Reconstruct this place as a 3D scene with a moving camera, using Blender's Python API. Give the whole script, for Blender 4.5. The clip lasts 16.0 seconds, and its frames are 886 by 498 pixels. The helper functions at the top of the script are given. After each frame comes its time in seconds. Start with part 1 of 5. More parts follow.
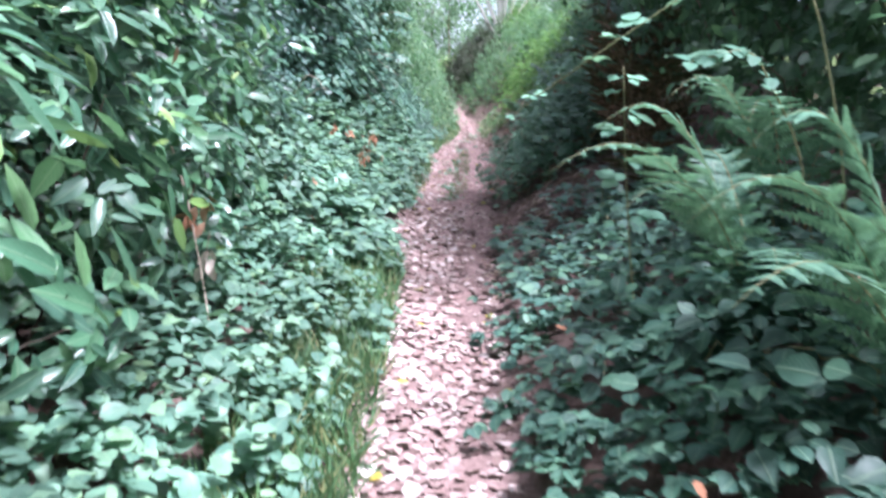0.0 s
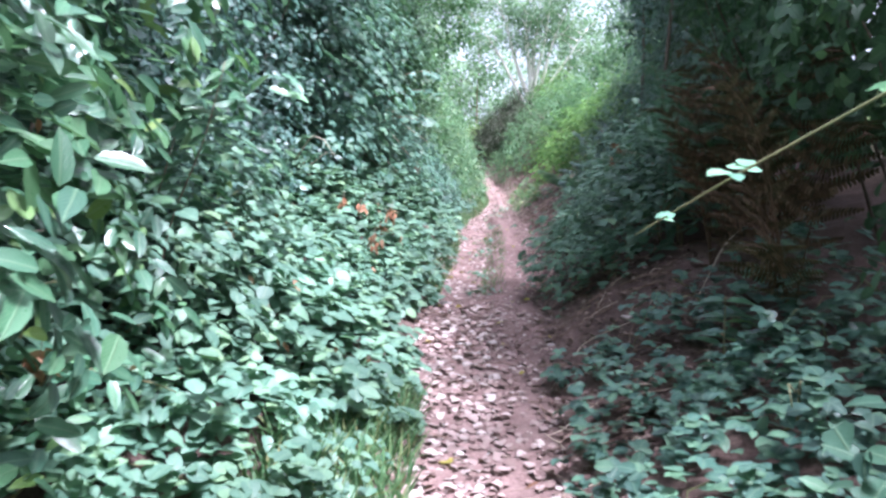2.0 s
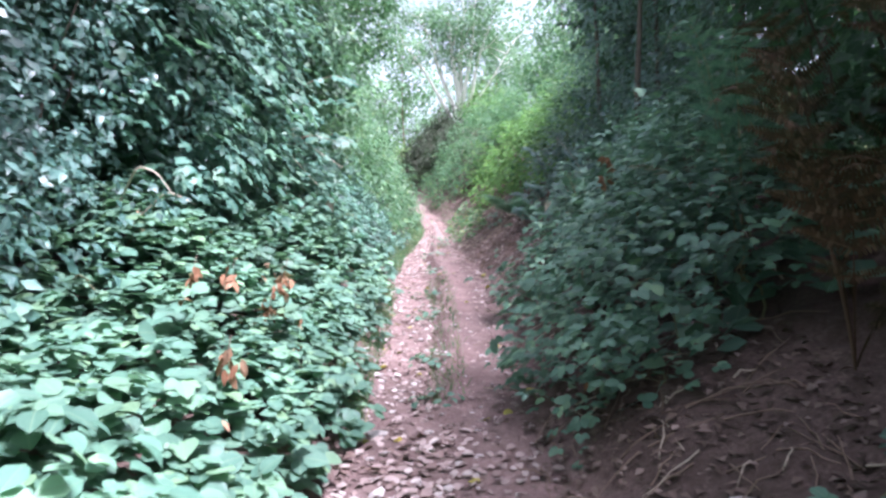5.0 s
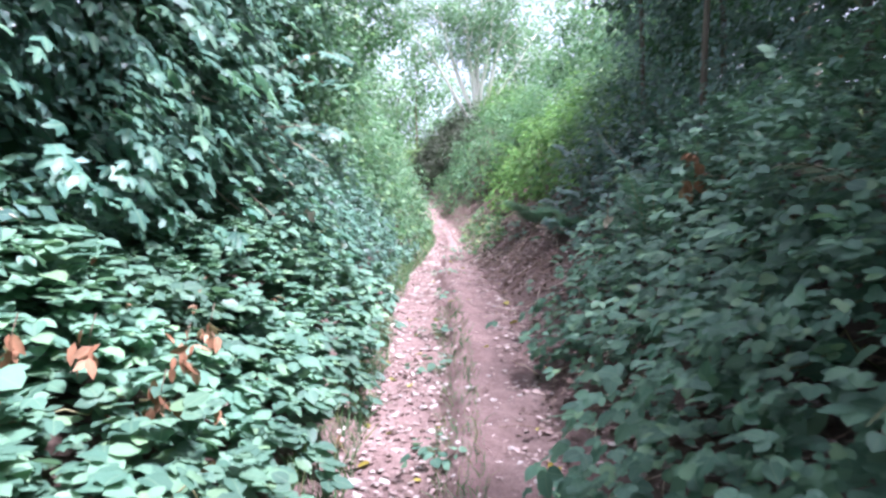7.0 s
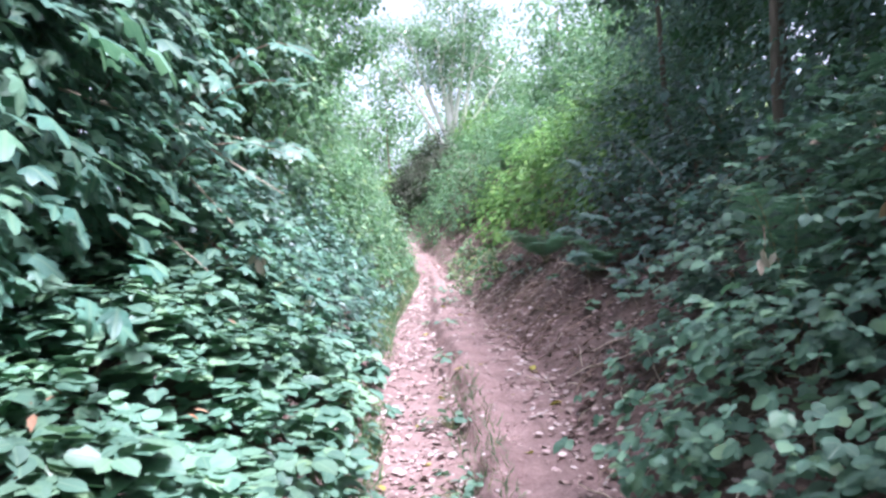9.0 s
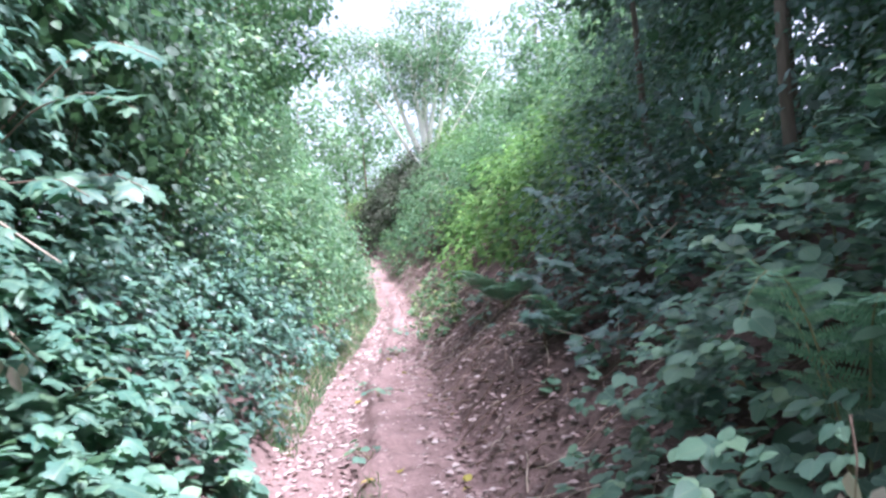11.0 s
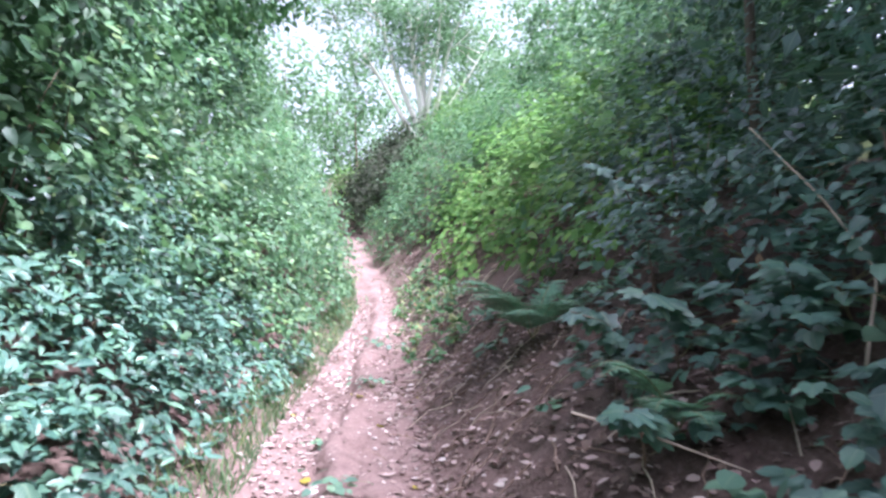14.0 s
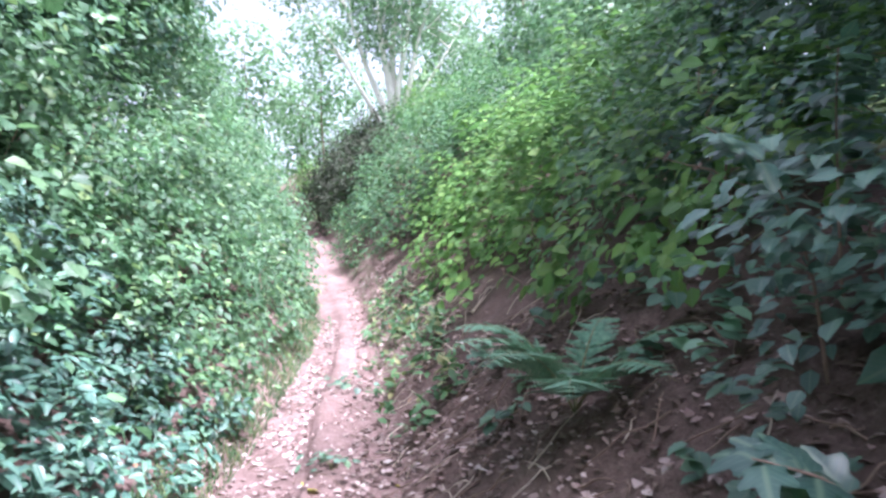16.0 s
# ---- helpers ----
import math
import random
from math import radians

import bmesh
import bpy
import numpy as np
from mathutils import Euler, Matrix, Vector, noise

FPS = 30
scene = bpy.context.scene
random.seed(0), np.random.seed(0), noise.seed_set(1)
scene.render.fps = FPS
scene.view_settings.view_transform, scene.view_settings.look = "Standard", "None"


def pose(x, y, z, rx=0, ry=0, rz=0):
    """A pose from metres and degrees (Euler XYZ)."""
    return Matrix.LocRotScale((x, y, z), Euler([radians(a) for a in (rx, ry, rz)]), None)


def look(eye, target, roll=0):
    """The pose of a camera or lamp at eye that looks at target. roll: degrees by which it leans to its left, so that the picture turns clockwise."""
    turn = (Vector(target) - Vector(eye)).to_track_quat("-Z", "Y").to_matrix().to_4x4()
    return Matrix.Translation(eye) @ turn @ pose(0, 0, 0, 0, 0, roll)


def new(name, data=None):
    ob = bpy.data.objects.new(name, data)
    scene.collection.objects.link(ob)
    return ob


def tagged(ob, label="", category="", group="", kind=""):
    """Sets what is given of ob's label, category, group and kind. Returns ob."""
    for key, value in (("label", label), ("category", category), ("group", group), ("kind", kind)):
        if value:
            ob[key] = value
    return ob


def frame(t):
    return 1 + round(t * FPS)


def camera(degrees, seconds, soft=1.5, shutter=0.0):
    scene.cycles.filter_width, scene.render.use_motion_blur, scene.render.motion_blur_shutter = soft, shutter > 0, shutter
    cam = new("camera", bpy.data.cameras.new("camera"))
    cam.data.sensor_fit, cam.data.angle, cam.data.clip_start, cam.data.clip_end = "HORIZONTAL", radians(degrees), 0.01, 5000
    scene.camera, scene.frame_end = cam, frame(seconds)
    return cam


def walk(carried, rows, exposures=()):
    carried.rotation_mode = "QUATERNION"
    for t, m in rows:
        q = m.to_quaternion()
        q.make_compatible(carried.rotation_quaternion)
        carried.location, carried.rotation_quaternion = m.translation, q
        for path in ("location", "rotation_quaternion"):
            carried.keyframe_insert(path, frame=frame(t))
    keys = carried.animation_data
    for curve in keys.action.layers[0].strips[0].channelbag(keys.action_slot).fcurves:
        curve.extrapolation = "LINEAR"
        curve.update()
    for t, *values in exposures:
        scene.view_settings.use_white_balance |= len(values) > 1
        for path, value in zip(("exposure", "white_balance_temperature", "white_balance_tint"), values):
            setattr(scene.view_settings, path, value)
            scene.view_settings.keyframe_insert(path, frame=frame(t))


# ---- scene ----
cam = camera(64.0, 16.0, soft=2.7, shutter=0.3)
METRES, EYE, TILT, LEAN, TURN = 15.0, 1.5, -8.0, 0.0, 0.0
ROWS = [
    (0.0, 0.0, 0.0, 0.0, -0.0, 0.0, 0.0),
    (0.5, -0.0039, 0.0276, 0.0063, 2.67, 4.53, -0.07),
    (1.0, -0.0068, 0.0564, 0.0144, 1.22, 3.79, -1.04),
    (1.5, -0.0013, 0.0926, 0.0208, 1.73, 3.9, -1.21),
    (2.0, -0.0078, 0.1254, 0.0272, 1.67, 5.36, -1.71),
    (2.5, -0.0084, 0.152, 0.035, -2.0, 4.72, -1.7),
    (3.0, -0.0046, 0.1891, 0.0455, 0.16, 5.33, -0.58),
    (3.5, -0.0141, 0.2195, 0.0527, 1.33, 5.78, -0.33),
    (4.0, -0.0108, 0.2491, 0.0581, -2.79, 7.17, 2.17),
    (6.5, -0.0062, 0.4032, 0.096, -3.4, 7.05, 2.42),
    (7.0, -0.0002, 0.436, 0.1019, -2.31, 7.34, 1.44),
    (7.5, -0.007, 0.4656, 0.1088, 2.17, 7.64, 2.05),
    (8.0, -0.0132, 0.4964, 0.1152, 0.53, 9.06, 2.19),
    (8.5, -0.0093, 0.5357, 0.1229, -0.16, 9.34, 2.19),
    (9.0, -0.0086, 0.5644, 0.1297, -3.98, 9.78, 4.24),
    (11.5, 0.0411, 0.6781, 0.173, -4.89, 10.97, 5.11),
    (12.0, 0.0378, 0.7007, 0.1792, -5.07, 9.81, 4.04),
    (12.5, 0.0425, 0.7298, 0.1851, -5.62, 6.59, 3.2),
    (13.0, 0.0398, 0.7572, 0.193, -1.84, 7.23, 3.09),
    (13.5, 0.0396, 0.7874, 0.1981, -6.87, 8.55, 2.78),
    (14.0, 0.0474, 0.8192, 0.2085, -6.08, 8.96, 2.53),
    (14.5, 0.0455, 0.8555, 0.2155, -7.99, 8.91, 2.19),
    (15.0, 0.0486, 0.8819, 0.2202, -11.11, 8.42, 2.29),
    (15.5, 0.0556, 0.9154, 0.2333, -8.17, 7.38, 4.16),
    (16.0, 0.0558, 0.9451, 0.2402, -8.18, 8.34, 3.93),
]
walk(cam, [(t, pose(0, 0, EYE, TILT, LEAN, TURN) @ pose(METRES * x, METRES * y, METRES * z, 90 + pitch, roll, yaw)) for t, x, y, z, yaw, pitch, roll in ROWS],
     [(0.0, 1.3, 5550, 25), (1.5, 1.4, 5550, 25), (3.5, 1.43, 5550, 25), (6.5, 1.53, 5550, 25), (9.0, 1.5, 5550, 25), (12.5, 1.5, 5550, 25), (16.0, 1.58, 5550, 25)])

# ---- world, sun, exposure ----
world = bpy.data.worlds.new("world")
scene.world = world
world.use_nodes = True
wn = world.node_tree
sky = wn.nodes.new("ShaderNodeTexSky")
sky.sky_type = "NISHITA"
sky.sun_disc = False
sky.sun_elevation, sky.sun_rotation = radians(67), radians(126)
sky.dust_density, sky.air_density, sky.ozone_density = 4.0, 1.0, 1.0
haze = wn.nodes.new("ShaderNodeHueSaturation")
haze.inputs["Saturation"].default_value = 0.28
wn.links.new(sky.outputs[0], haze.inputs["Color"])
wn.links.new(haze.outputs[0], wn.nodes["Background"].inputs[0])
wn.nodes["Background"].inputs[1].default_value = 0.15
sun = new("sun", bpy.data.lights.new("sun", "SUN"))
sun.data.energy, sun.data.angle, sun.data.color = 5.0, radians(10), (1.0, 0.97, 0.93)
sun.matrix_world = look((5.5, -4, 16.5), (0, 0, 0))

# ---- materials ----
def material(name):
    m = bpy.data.materials.new(name)
    m.use_nodes = True
    n = m.node_tree.nodes
    return m, n, m.node_tree.links.new, n["Principled BSDF"]


def ramp(n, stops):
    r = n.new("ShaderNodeValToRGB")
    e = r.color_ramp.elements
    while len(e) < len(stops):
        e.new(0.5)
    for k, (p, c) in zip(e, stops):
        k.position, k.color = p, (*c, 1)
    return r


def leaf_material(name, stops, rough=0.42, see=0.28, vein=0.35, spec=0.5):
    """A leaf: colour varies from leaf to leaf, a paler midrib and veins, some light through the blade."""
    m, n, link, p = material(name)
    geo, info = n.new("ShaderNodeNewGeometry"), n.new("ShaderNodeObjectInfo")
    add = n.new("ShaderNodeMath")
    add.operation = "ADD"
    fr = n.new("ShaderNodeMath")
    fr.operation = "FRACT"
    link(geo.outputs["Random Per Island"], add.inputs[0])
    link(info.outputs["Random"], add.inputs[1])
    link(add.outputs[0], fr.inputs[0])
    r = ramp(n, stops)
    link(fr.outputs[0], r.inputs[0])
    tc = n.new("ShaderNodeTexCoord")
    big = n.new("ShaderNodeTexNoise")
    big.inputs["Scale"].default_value = 1.3
    big.inputs["Detail"].default_value = 2
    link(geo.outputs["Position"], big.inputs["Vector"])
    spots = n.new("ShaderNodeTexNoise")
    spots.inputs["Scale"].default_value = 70
    spots.inputs["Detail"].default_value = 3
    link(geo.outputs["Position"], spots.inputs["Vector"])
    mul = n.new("ShaderNodeHueSaturation")
    val = n.new("ShaderNodeMapRange")
    val.inputs[1].default_value, val.inputs[2].default_value = 0.3, 0.7
    val.inputs[3].default_value, val.inputs[4].default_value = 0.6, 1.38
    link(big.outputs[0], val.inputs[0])
    link(val.outputs[0], mul.inputs["Value"])
    link(r.outputs[0], mul.inputs["Color"])
    # midrib and side veins from the blade's own coordinates
    sep = n.new("ShaderNodeSeparateXYZ")
    link(tc.outputs["UV"], sep.inputs[0])
    off = n.new("ShaderNodeMath")
    off.operation = "SUBTRACT"
    link(sep.outputs[0], off.inputs[0])
    off.inputs[1].default_value = 0.5
    ab = n.new("ShaderNodeMath")
    ab.operation = "ABSOLUTE"
    link(off.outputs[0], ab.inputs[0])
    rib = n.new("ShaderNodeMapRange")
    rib.inputs[1].default_value, rib.inputs[2].default_value = 0.012, 0.05
    rib.inputs[3].default_value, rib.inputs[4].default_value = 1, 0
    link(ab.outputs[0], rib.inputs[0])
    side = n.new("ShaderNodeMath")
    side.operation = "MULTIPLY_ADD"
    link(ab.outputs[0], side.inputs[0])
    side.inputs[1].default_value = -0.9
    link(sep.outputs[1], side.inputs[2])
    sn = n.new("ShaderNodeMath")
    sn.operation = "MULTIPLY"
    link(side.outputs[0], sn.inputs[0])
    sn.inputs[1].default_value = 48
    si = n.new("ShaderNodeMath")
    si.operation = "SINE"
    link(sn.outputs[0], si.inputs[0])
    sv = n.new("ShaderNodeMapRange")
    sv.inputs[1].default_value, sv.inputs[2].default_value = 0.8, 1.0
    sv.inputs[3].default_value, sv.inputs[4].default_value = 0, 0.5
    link(si.outputs[0], sv.inputs[0])
    mx = n.new("ShaderNodeMath")
    mx.operation = "MAXIMUM"
    link(rib.outputs[0], mx.inputs[0])
    link(sv.outputs[0], mx.inputs[1])
    vf = n.new("ShaderNodeMath")
    vf.operation = "MULTIPLY"
    link(mx.outputs[0], vf.inputs[0])
    vf.inputs[1].default_value = vein
    mixc = n.new("ShaderNodeMixRGB")
    link(vf.outputs[0], mixc.inputs[0])
    link(mul.outputs[0], mixc.inputs[1])
    mixc.inputs[2].default_value = (0.26, 0.36, 0.22, 1)
    link(mixc.outputs[0], p.inputs["Base Color"])
    rr = n.new("ShaderNodeMapRange")
    rr.inputs[3].default_value, rr.inputs[4].default_value = rough - 0.1, rough + 0.2
    link(spots.outputs[0], rr.inputs[0])
    link(rr.outputs[0], p.inputs["Roughness"])
    p.inputs["Specular IOR Level"].default_value = spec
    bump = n.new("ShaderNodeBump")
    bump.inputs["Strength"].default_value, bump.inputs["Distance"].default_value = 0.5, 0.002
    link(mx.outputs[0], bump.inputs["Height"])
    link(bump.outputs[0], p.inputs["Normal"])
    tr = n.new("ShaderNodeBsdfTranslucent")
    bright = n.new("ShaderNodeMixRGB")
    bright.inputs[0].default_value = 0.5
    link(mixc.outputs[0], bright.inputs[1])
    bright.inputs[2].default_value = (0.13, 0.27, 0.09, 1)
    link(bright.outputs[0], tr.inputs[0])
    mix = n.new("ShaderNodeMixShader")
    mix.inputs[0].default_value = see
    link(p.outputs[0], mix.inputs[1])
    link(tr.outputs[0], mix.inputs[2])
    link(mix.outputs[0], n["Material Output"].inputs[0])
    return m


def rough_material(name, a, b, scale=8, rough=0.85, bump=0.5, dist=0.01, fine=60, stretch=(1, 1, 1)):
    m, n, link, p = material(name)
    geo = n.new("ShaderNodeNewGeometry")
    info = n.new("ShaderNodeObjectInfo")
    mp = n.new("ShaderNodeMapping")
    mp.inputs["Scale"].default_value = stretch
    link(geo.outputs["Position"], mp.inputs[0])
    n1, n2 = n.new("ShaderNodeTexNoise"), n.new("ShaderNodeTexNoise")
    for k, s in ((n1, scale), (n2, fine)):
        k.inputs["Scale"].default_value, k.inputs["Detail"].default_value = s, 5
        link(mp.outputs[0], k.inputs["Vector"])
    add = n.new("ShaderNodeMath")
    add.operation = "MULTIPLY_ADD"
    link(n2.outputs[0], add.inputs[0])
    add.inputs[1].default_value = 0.5
    link(n1.outputs[0], add.inputs[2])
    rnd = n.new("ShaderNodeMath")
    rnd.operation = "MULTIPLY_ADD"
    rnd.inputs[1].default_value = 0.35
    link(info.outputs["Random"], rnd.inputs[0])
    link(add.outputs[0], rnd.inputs[2])
    isl = n.new("ShaderNodeMath")
    isl.operation = "MULTIPLY_ADD"
    isl.inputs[1].default_value = 0.45
    link(geo.outputs["Random Per Island"], isl.inputs[0])
    link(rnd.outputs[0], isl.inputs[2])
    r = ramp(n, [(0.55, a), (1.35, b)])
    mr = n.new("ShaderNodeMapRange")
    mr.inputs[1].default_value, mr.inputs[2].default_value = 0.55, 1.45
    link(isl.outputs[0], mr.inputs[0])
    r.color_ramp.elements[0].position, r.color_ramp.elements[1].position = 0, 1
    link(mr.outputs[0], r.inputs[0])
    link(r.outputs[0], p.inputs["Base Color"])
    p.inputs["Roughness"].default_value = rough
    p.inputs["Specular IOR Level"].default_value = 0.3
    bp = n.new("ShaderNodeBump")
    bp.inputs["Strength"].default_value, bp.inputs["Distance"].default_value = bump, dist
    link(add.outputs[0], bp.inputs["Height"])
    link(bp.outputs[0], p.inputs["Normal"])
    return m


M_BRAMBLE = leaf_material("bramble_leaf", [(0, (0.083, 0.173, 0.125)), (0.5, (0.134, 0.255, 0.182)), (0.9, (0.192, 0.335, 0.212)), (1, (0.235, 0.373, 0.200))], 0.40, 0.34)
M_LAUREL = leaf_material("laurel_leaf", [(0, (0.045, 0.120, 0.080)), (0.6, (0.078, 0.195, 0.105)), (0.93, (0.115, 0.260, 0.115)), (1, (0.216, 0.340, 0.068))], 0.28, 0.28, 0.45, 0.8)
M_DARK = leaf_material("dark_glossy_leaf", [(0, (0.031, 0.078, 0.066)), (0.7, (0.064, 0.143, 0.121)), (1, (0.099, 0.208, 0.157))], 0.34, 0.15, 0.3, 0.55)
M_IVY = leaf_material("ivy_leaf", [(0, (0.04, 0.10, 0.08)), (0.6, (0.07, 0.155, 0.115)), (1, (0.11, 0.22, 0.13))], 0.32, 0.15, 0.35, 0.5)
# Weed leaves with the shade of the right side put into a darker colour.
M_SHADE_DARK = leaf_material("shade_darkened_leaf", [(0, (0.022, 0.060, 0.045)), (0.6, (0.042, 0.105, 0.075)), (1, (0.075, 0.165, 0.10))], 0.45, 0.2, 0.35, 0.3)
M_MAPLE = leaf_material("lobed_leaf", [(0, (0.057, 0.146, 0.113)), (0.6, (0.094, 0.207, 0.151)), (1, (0.145, 0.268, 0.167))], 0.42, 0.35)
M_HEDGE = leaf_material("hedge_leaf", [(0, (0.052, 0.125, 0.060)), (0.55, (0.102, 0.220, 0.108)), (0.9, (0.168, 0.305, 0.130)), (1, (0.26, 0.36, 0.13))], 0.40, 0.38, 0.35, 0.6)
M_LIME = leaf_material("bright_leaf", [(0, (0.090, 0.209, 0.053)), (0.6, (0.159, 0.323, 0.070)), (1, (0.272, 0.427, 0.105))], 0.5, 0.42)
# Canopy leaves, their colour lowered to carry part of the shade.
M_CANOPY = leaf_material("shaded_canopy_leaf", [(0, (0.024, 0.066, 0.036)), (0.7, (0.044, 0.105, 0.052)), (1, (0.078, 0.160, 0.066))], 0.45, 0.35, 0.2)
# Far leaves: glare of the bright sky is mixed into a paler colour.
M_FAR = leaf_material("glare_paled_leaf", [(0, (0.15, 0.27, 0.15)), (0.6, (0.24, 0.38, 0.22)), (1, (0.34, 0.47, 0.29))], 0.5, 0.5, 0.1)
M_FERN = leaf_material("fern_blade", [(0, (0.095, 0.220, 0.150)), (0.6, (0.145, 0.300, 0.200)), (1, (0.21, 0.38, 0.24))], 0.42, 0.38, 0.1)
M_GRASS = leaf_material("grass_blade", [(0, (0.065, 0.150, 0.068)), (0.7, (0.119, 0.240, 0.095)), (1, (0.300, 0.280, 0.120))], 0.5, 0.35, 0.0)
M_DEAD = leaf_material("dead_leaf", [(0, (0.22, 0.09, 0.05)), (0.5, (0.36, 0.17, 0.10)), (1, (0.48, 0.30, 0.20))], 0.75, 0.2, 0.2, 0.2)
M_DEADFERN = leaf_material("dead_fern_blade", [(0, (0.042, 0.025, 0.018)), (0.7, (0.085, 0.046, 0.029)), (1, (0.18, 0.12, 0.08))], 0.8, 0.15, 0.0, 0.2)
# Dusky leaves, darkened further to take in the shade of the right bank.
M_DUSK = leaf_material("shaded_dusky_leaf", [(0, (0.042, 0.100, 0.088)), (0.6, (0.078, 0.170, 0.138)), (1, (0.115, 0.225, 0.155))], 0.32, 0.32, 0.4, 0.7)
M_LITTER = leaf_material("litter_leaf", [(0, (0.22, 0.135, 0.12)), (0.35, (0.37, 0.255, 0.235)), (0.8, (0.47, 0.355, 0.33)), (1, (0.62, 0.52, 0.48))], 0.65, 0.08, 0.2, 0.3)
M_BROWN = leaf_material("rotted_leaf", [(0, (0.10, 0.062, 0.052)), (0.6, (0.19, 0.125, 0.105)), (1, (0.33, 0.24, 0.21))], 0.75, 0.1, 0.1, 0.25)
# Dry leaves, near black because the overhang's shade is in their colour.
M_DRY = leaf_material("shaded_dry_leaf", [(0, (0.026, 0.028, 0.02)), (0.6, (0.05, 0.05, 0.034)), (1, (0.06, 0.09, 0.05))], 0.7, 0.15, 0.1, 0.2)
M_PALE = leaf_material("withered_pale_leaf", [(0, (0.55, 0.44, 0.36)), (1, (0.75, 0.66, 0.56))], 0.8, 0.3, 0.2, 0.2)
M_YELLOW = leaf_material("yellow_leaf", [(0, (0.45, 0.33, 0.05)), (1, (0.55, 0.48, 0.12))], 0.6, 0.3, 0.2, 0.2)
M_STONE = rough_material("stone", (0.22, 0.17, 0.16), (0.58, 0.50, 0.47), 14, 0.8, 0.5, 0.006, 90)
M_BARK = rough_material("bark", (0.05, 0.04, 0.032), (0.16, 0.13, 0.10), 10, 0.9, 0.8, 0.02, 40, (1, 1, 0.25))
M_PALEBARK = rough_material("pale_bark", (0.48, 0.45, 0.39), (0.78, 0.75, 0.68), 6, 0.75, 0.5, 0.01, 40, (1, 1, 0.35))
M_TWIG = rough_material("twig", (0.12, 0.08, 0.06), (0.30, 0.21, 0.16), 9, 0.8, 0.4, 0.004, 60)
M_PALETWIG = rough_material("pale_twig", (0.34, 0.27, 0.20), (0.58, 0.48, 0.38), 9, 0.8, 0.4, 0.004, 60)
M_CANE = rough_material("green_cane", (0.12, 0.17, 0.07), (0.28, 0.24, 0.13), 9, 0.6, 0.3, 0.003, 60)


def ground_material():
    """Reddish trodden earth on the path, darker humus with rotted leaves beside it."""
    m, n, link, p = material("earth")
    geo, at = n.new("ShaderNodeNewGeometry"), n.new("ShaderNodeAttribute")
    at.attribute_name = "trodden"
    tex = {}
    for k, s, d in (("big", 0.9, 3), ("mid", 7, 5), ("fine", 45, 6), ("grit", 160, 3)):
        t = n.new("ShaderNodeTexNoise")
        t.inputs["Scale"].default_value, t.inputs["Detail"].default_value = s, d
        link(geo.outputs["Position"], t.inputs["Vector"])
        tex[k] = t.outputs[0]
    r1 = ramp(n, [(0.3, (0.15, 0.093, 0.083)), (0.55, (0.255, 0.170, 0.154)), (0.75, (0.37, 0.268, 0.25))])
    r2 = ramp(n, [(0.3, (0.070, 0.046, 0.038)), (0.55, (0.145, 0.098, 0.083)), (0.75, (0.25, 0.175, 0.152))])
    mx = n.new("ShaderNodeMath")
    mx.operation = "MULTIPLY_ADD"
    link(tex["fine"], mx.inputs[0])
    mx.inputs[1].default_value = 0.5
    hf = n.new("ShaderNodeMath")
    hf.operation = "MULTIPLY"
    link(tex["mid"], hf.inputs[0])
    hf.inputs[1].default_value = 0.5
    link(hf.outputs[0], mx.inputs[2])
    link(mx.outputs[0], r1.inputs[0])
    link(mx.outputs[0], r2.inputs[0])
    mc = n.new("ShaderNodeMixRGB")
    link(at.outputs["Fac"], mc.inputs[0])
    link(r2.outputs[0], mc.inputs[1])
    link(r1.outputs[0], mc.inputs[2])
    gr = ramp(n, [(0.3, (0.05, 0.085, 0.025)), (0.7, (0.11, 0.15, 0.05))])
    link(mx.outputs[0], gr.inputs[0])
    fld = n.new("ShaderNodeAttribute")
    fld.attribute_name = "field"
    mf = n.new("ShaderNodeMixRGB")
    link(fld.outputs["Fac"], mf.inputs[0])
    link(mc.outputs[0], mf.inputs[1])
    link(gr.outputs[0], mf.inputs[2])
    mc = mf
    hs = n.new("ShaderNodeHueSaturation")
    mr = n.new("ShaderNodeMapRange")
    mr.inputs[1].default_value, mr.inputs[2].default_value = 0.3, 0.7
    mr.inputs[3].default_value, mr.inputs[4].default_value = 0.8, 1.2
    link(tex["big"], mr.inputs[0])
    link(mr.outputs[0], hs.inputs["Value"])
    link(mc.outputs[0], hs.inputs["Color"])
    link(hs.outputs[0], p.inputs["Base Color"])
    p.inputs["Roughness"].default_value = 0.9
    p.inputs["Specular IOR Level"].default_value = 0.25
    hh = n.new("ShaderNodeMath")
    hh.operation = "MULTIPLY_ADD"
    link(tex["grit"], hh.inputs[0])
    hh.inputs[1].default_value = 0.25
    link(mx.outputs[0], hh.inputs[2])
    bp = n.new("ShaderNodeBump")
    bp.inputs["Strength"].default_value, bp.inputs["Distance"].default_value = 0.9, 0.035
    link(hh.outputs[0], bp.inputs["Height"])
    link(bp.outputs[0], p.inputs["Normal"])
    return m


M_EARTH = ground_material()

# ---- the lie of the land ----
RNG = np.random.default_rng(7)


def smooth(a, b, v):
    t = np.clip((np.asarray(v, float) - a) / (b - np.asarray(a, float)), 0, 1)
    return t * t * (3 - 2 * t)


def line(y, ys, vs):
    """A softened broken line."""
    y = np.asarray(y, float)
    return sum(np.interp(y + o, ys, vs) for o in (-0.9, -0.45, 0, 0.45, 0.9)) / 5


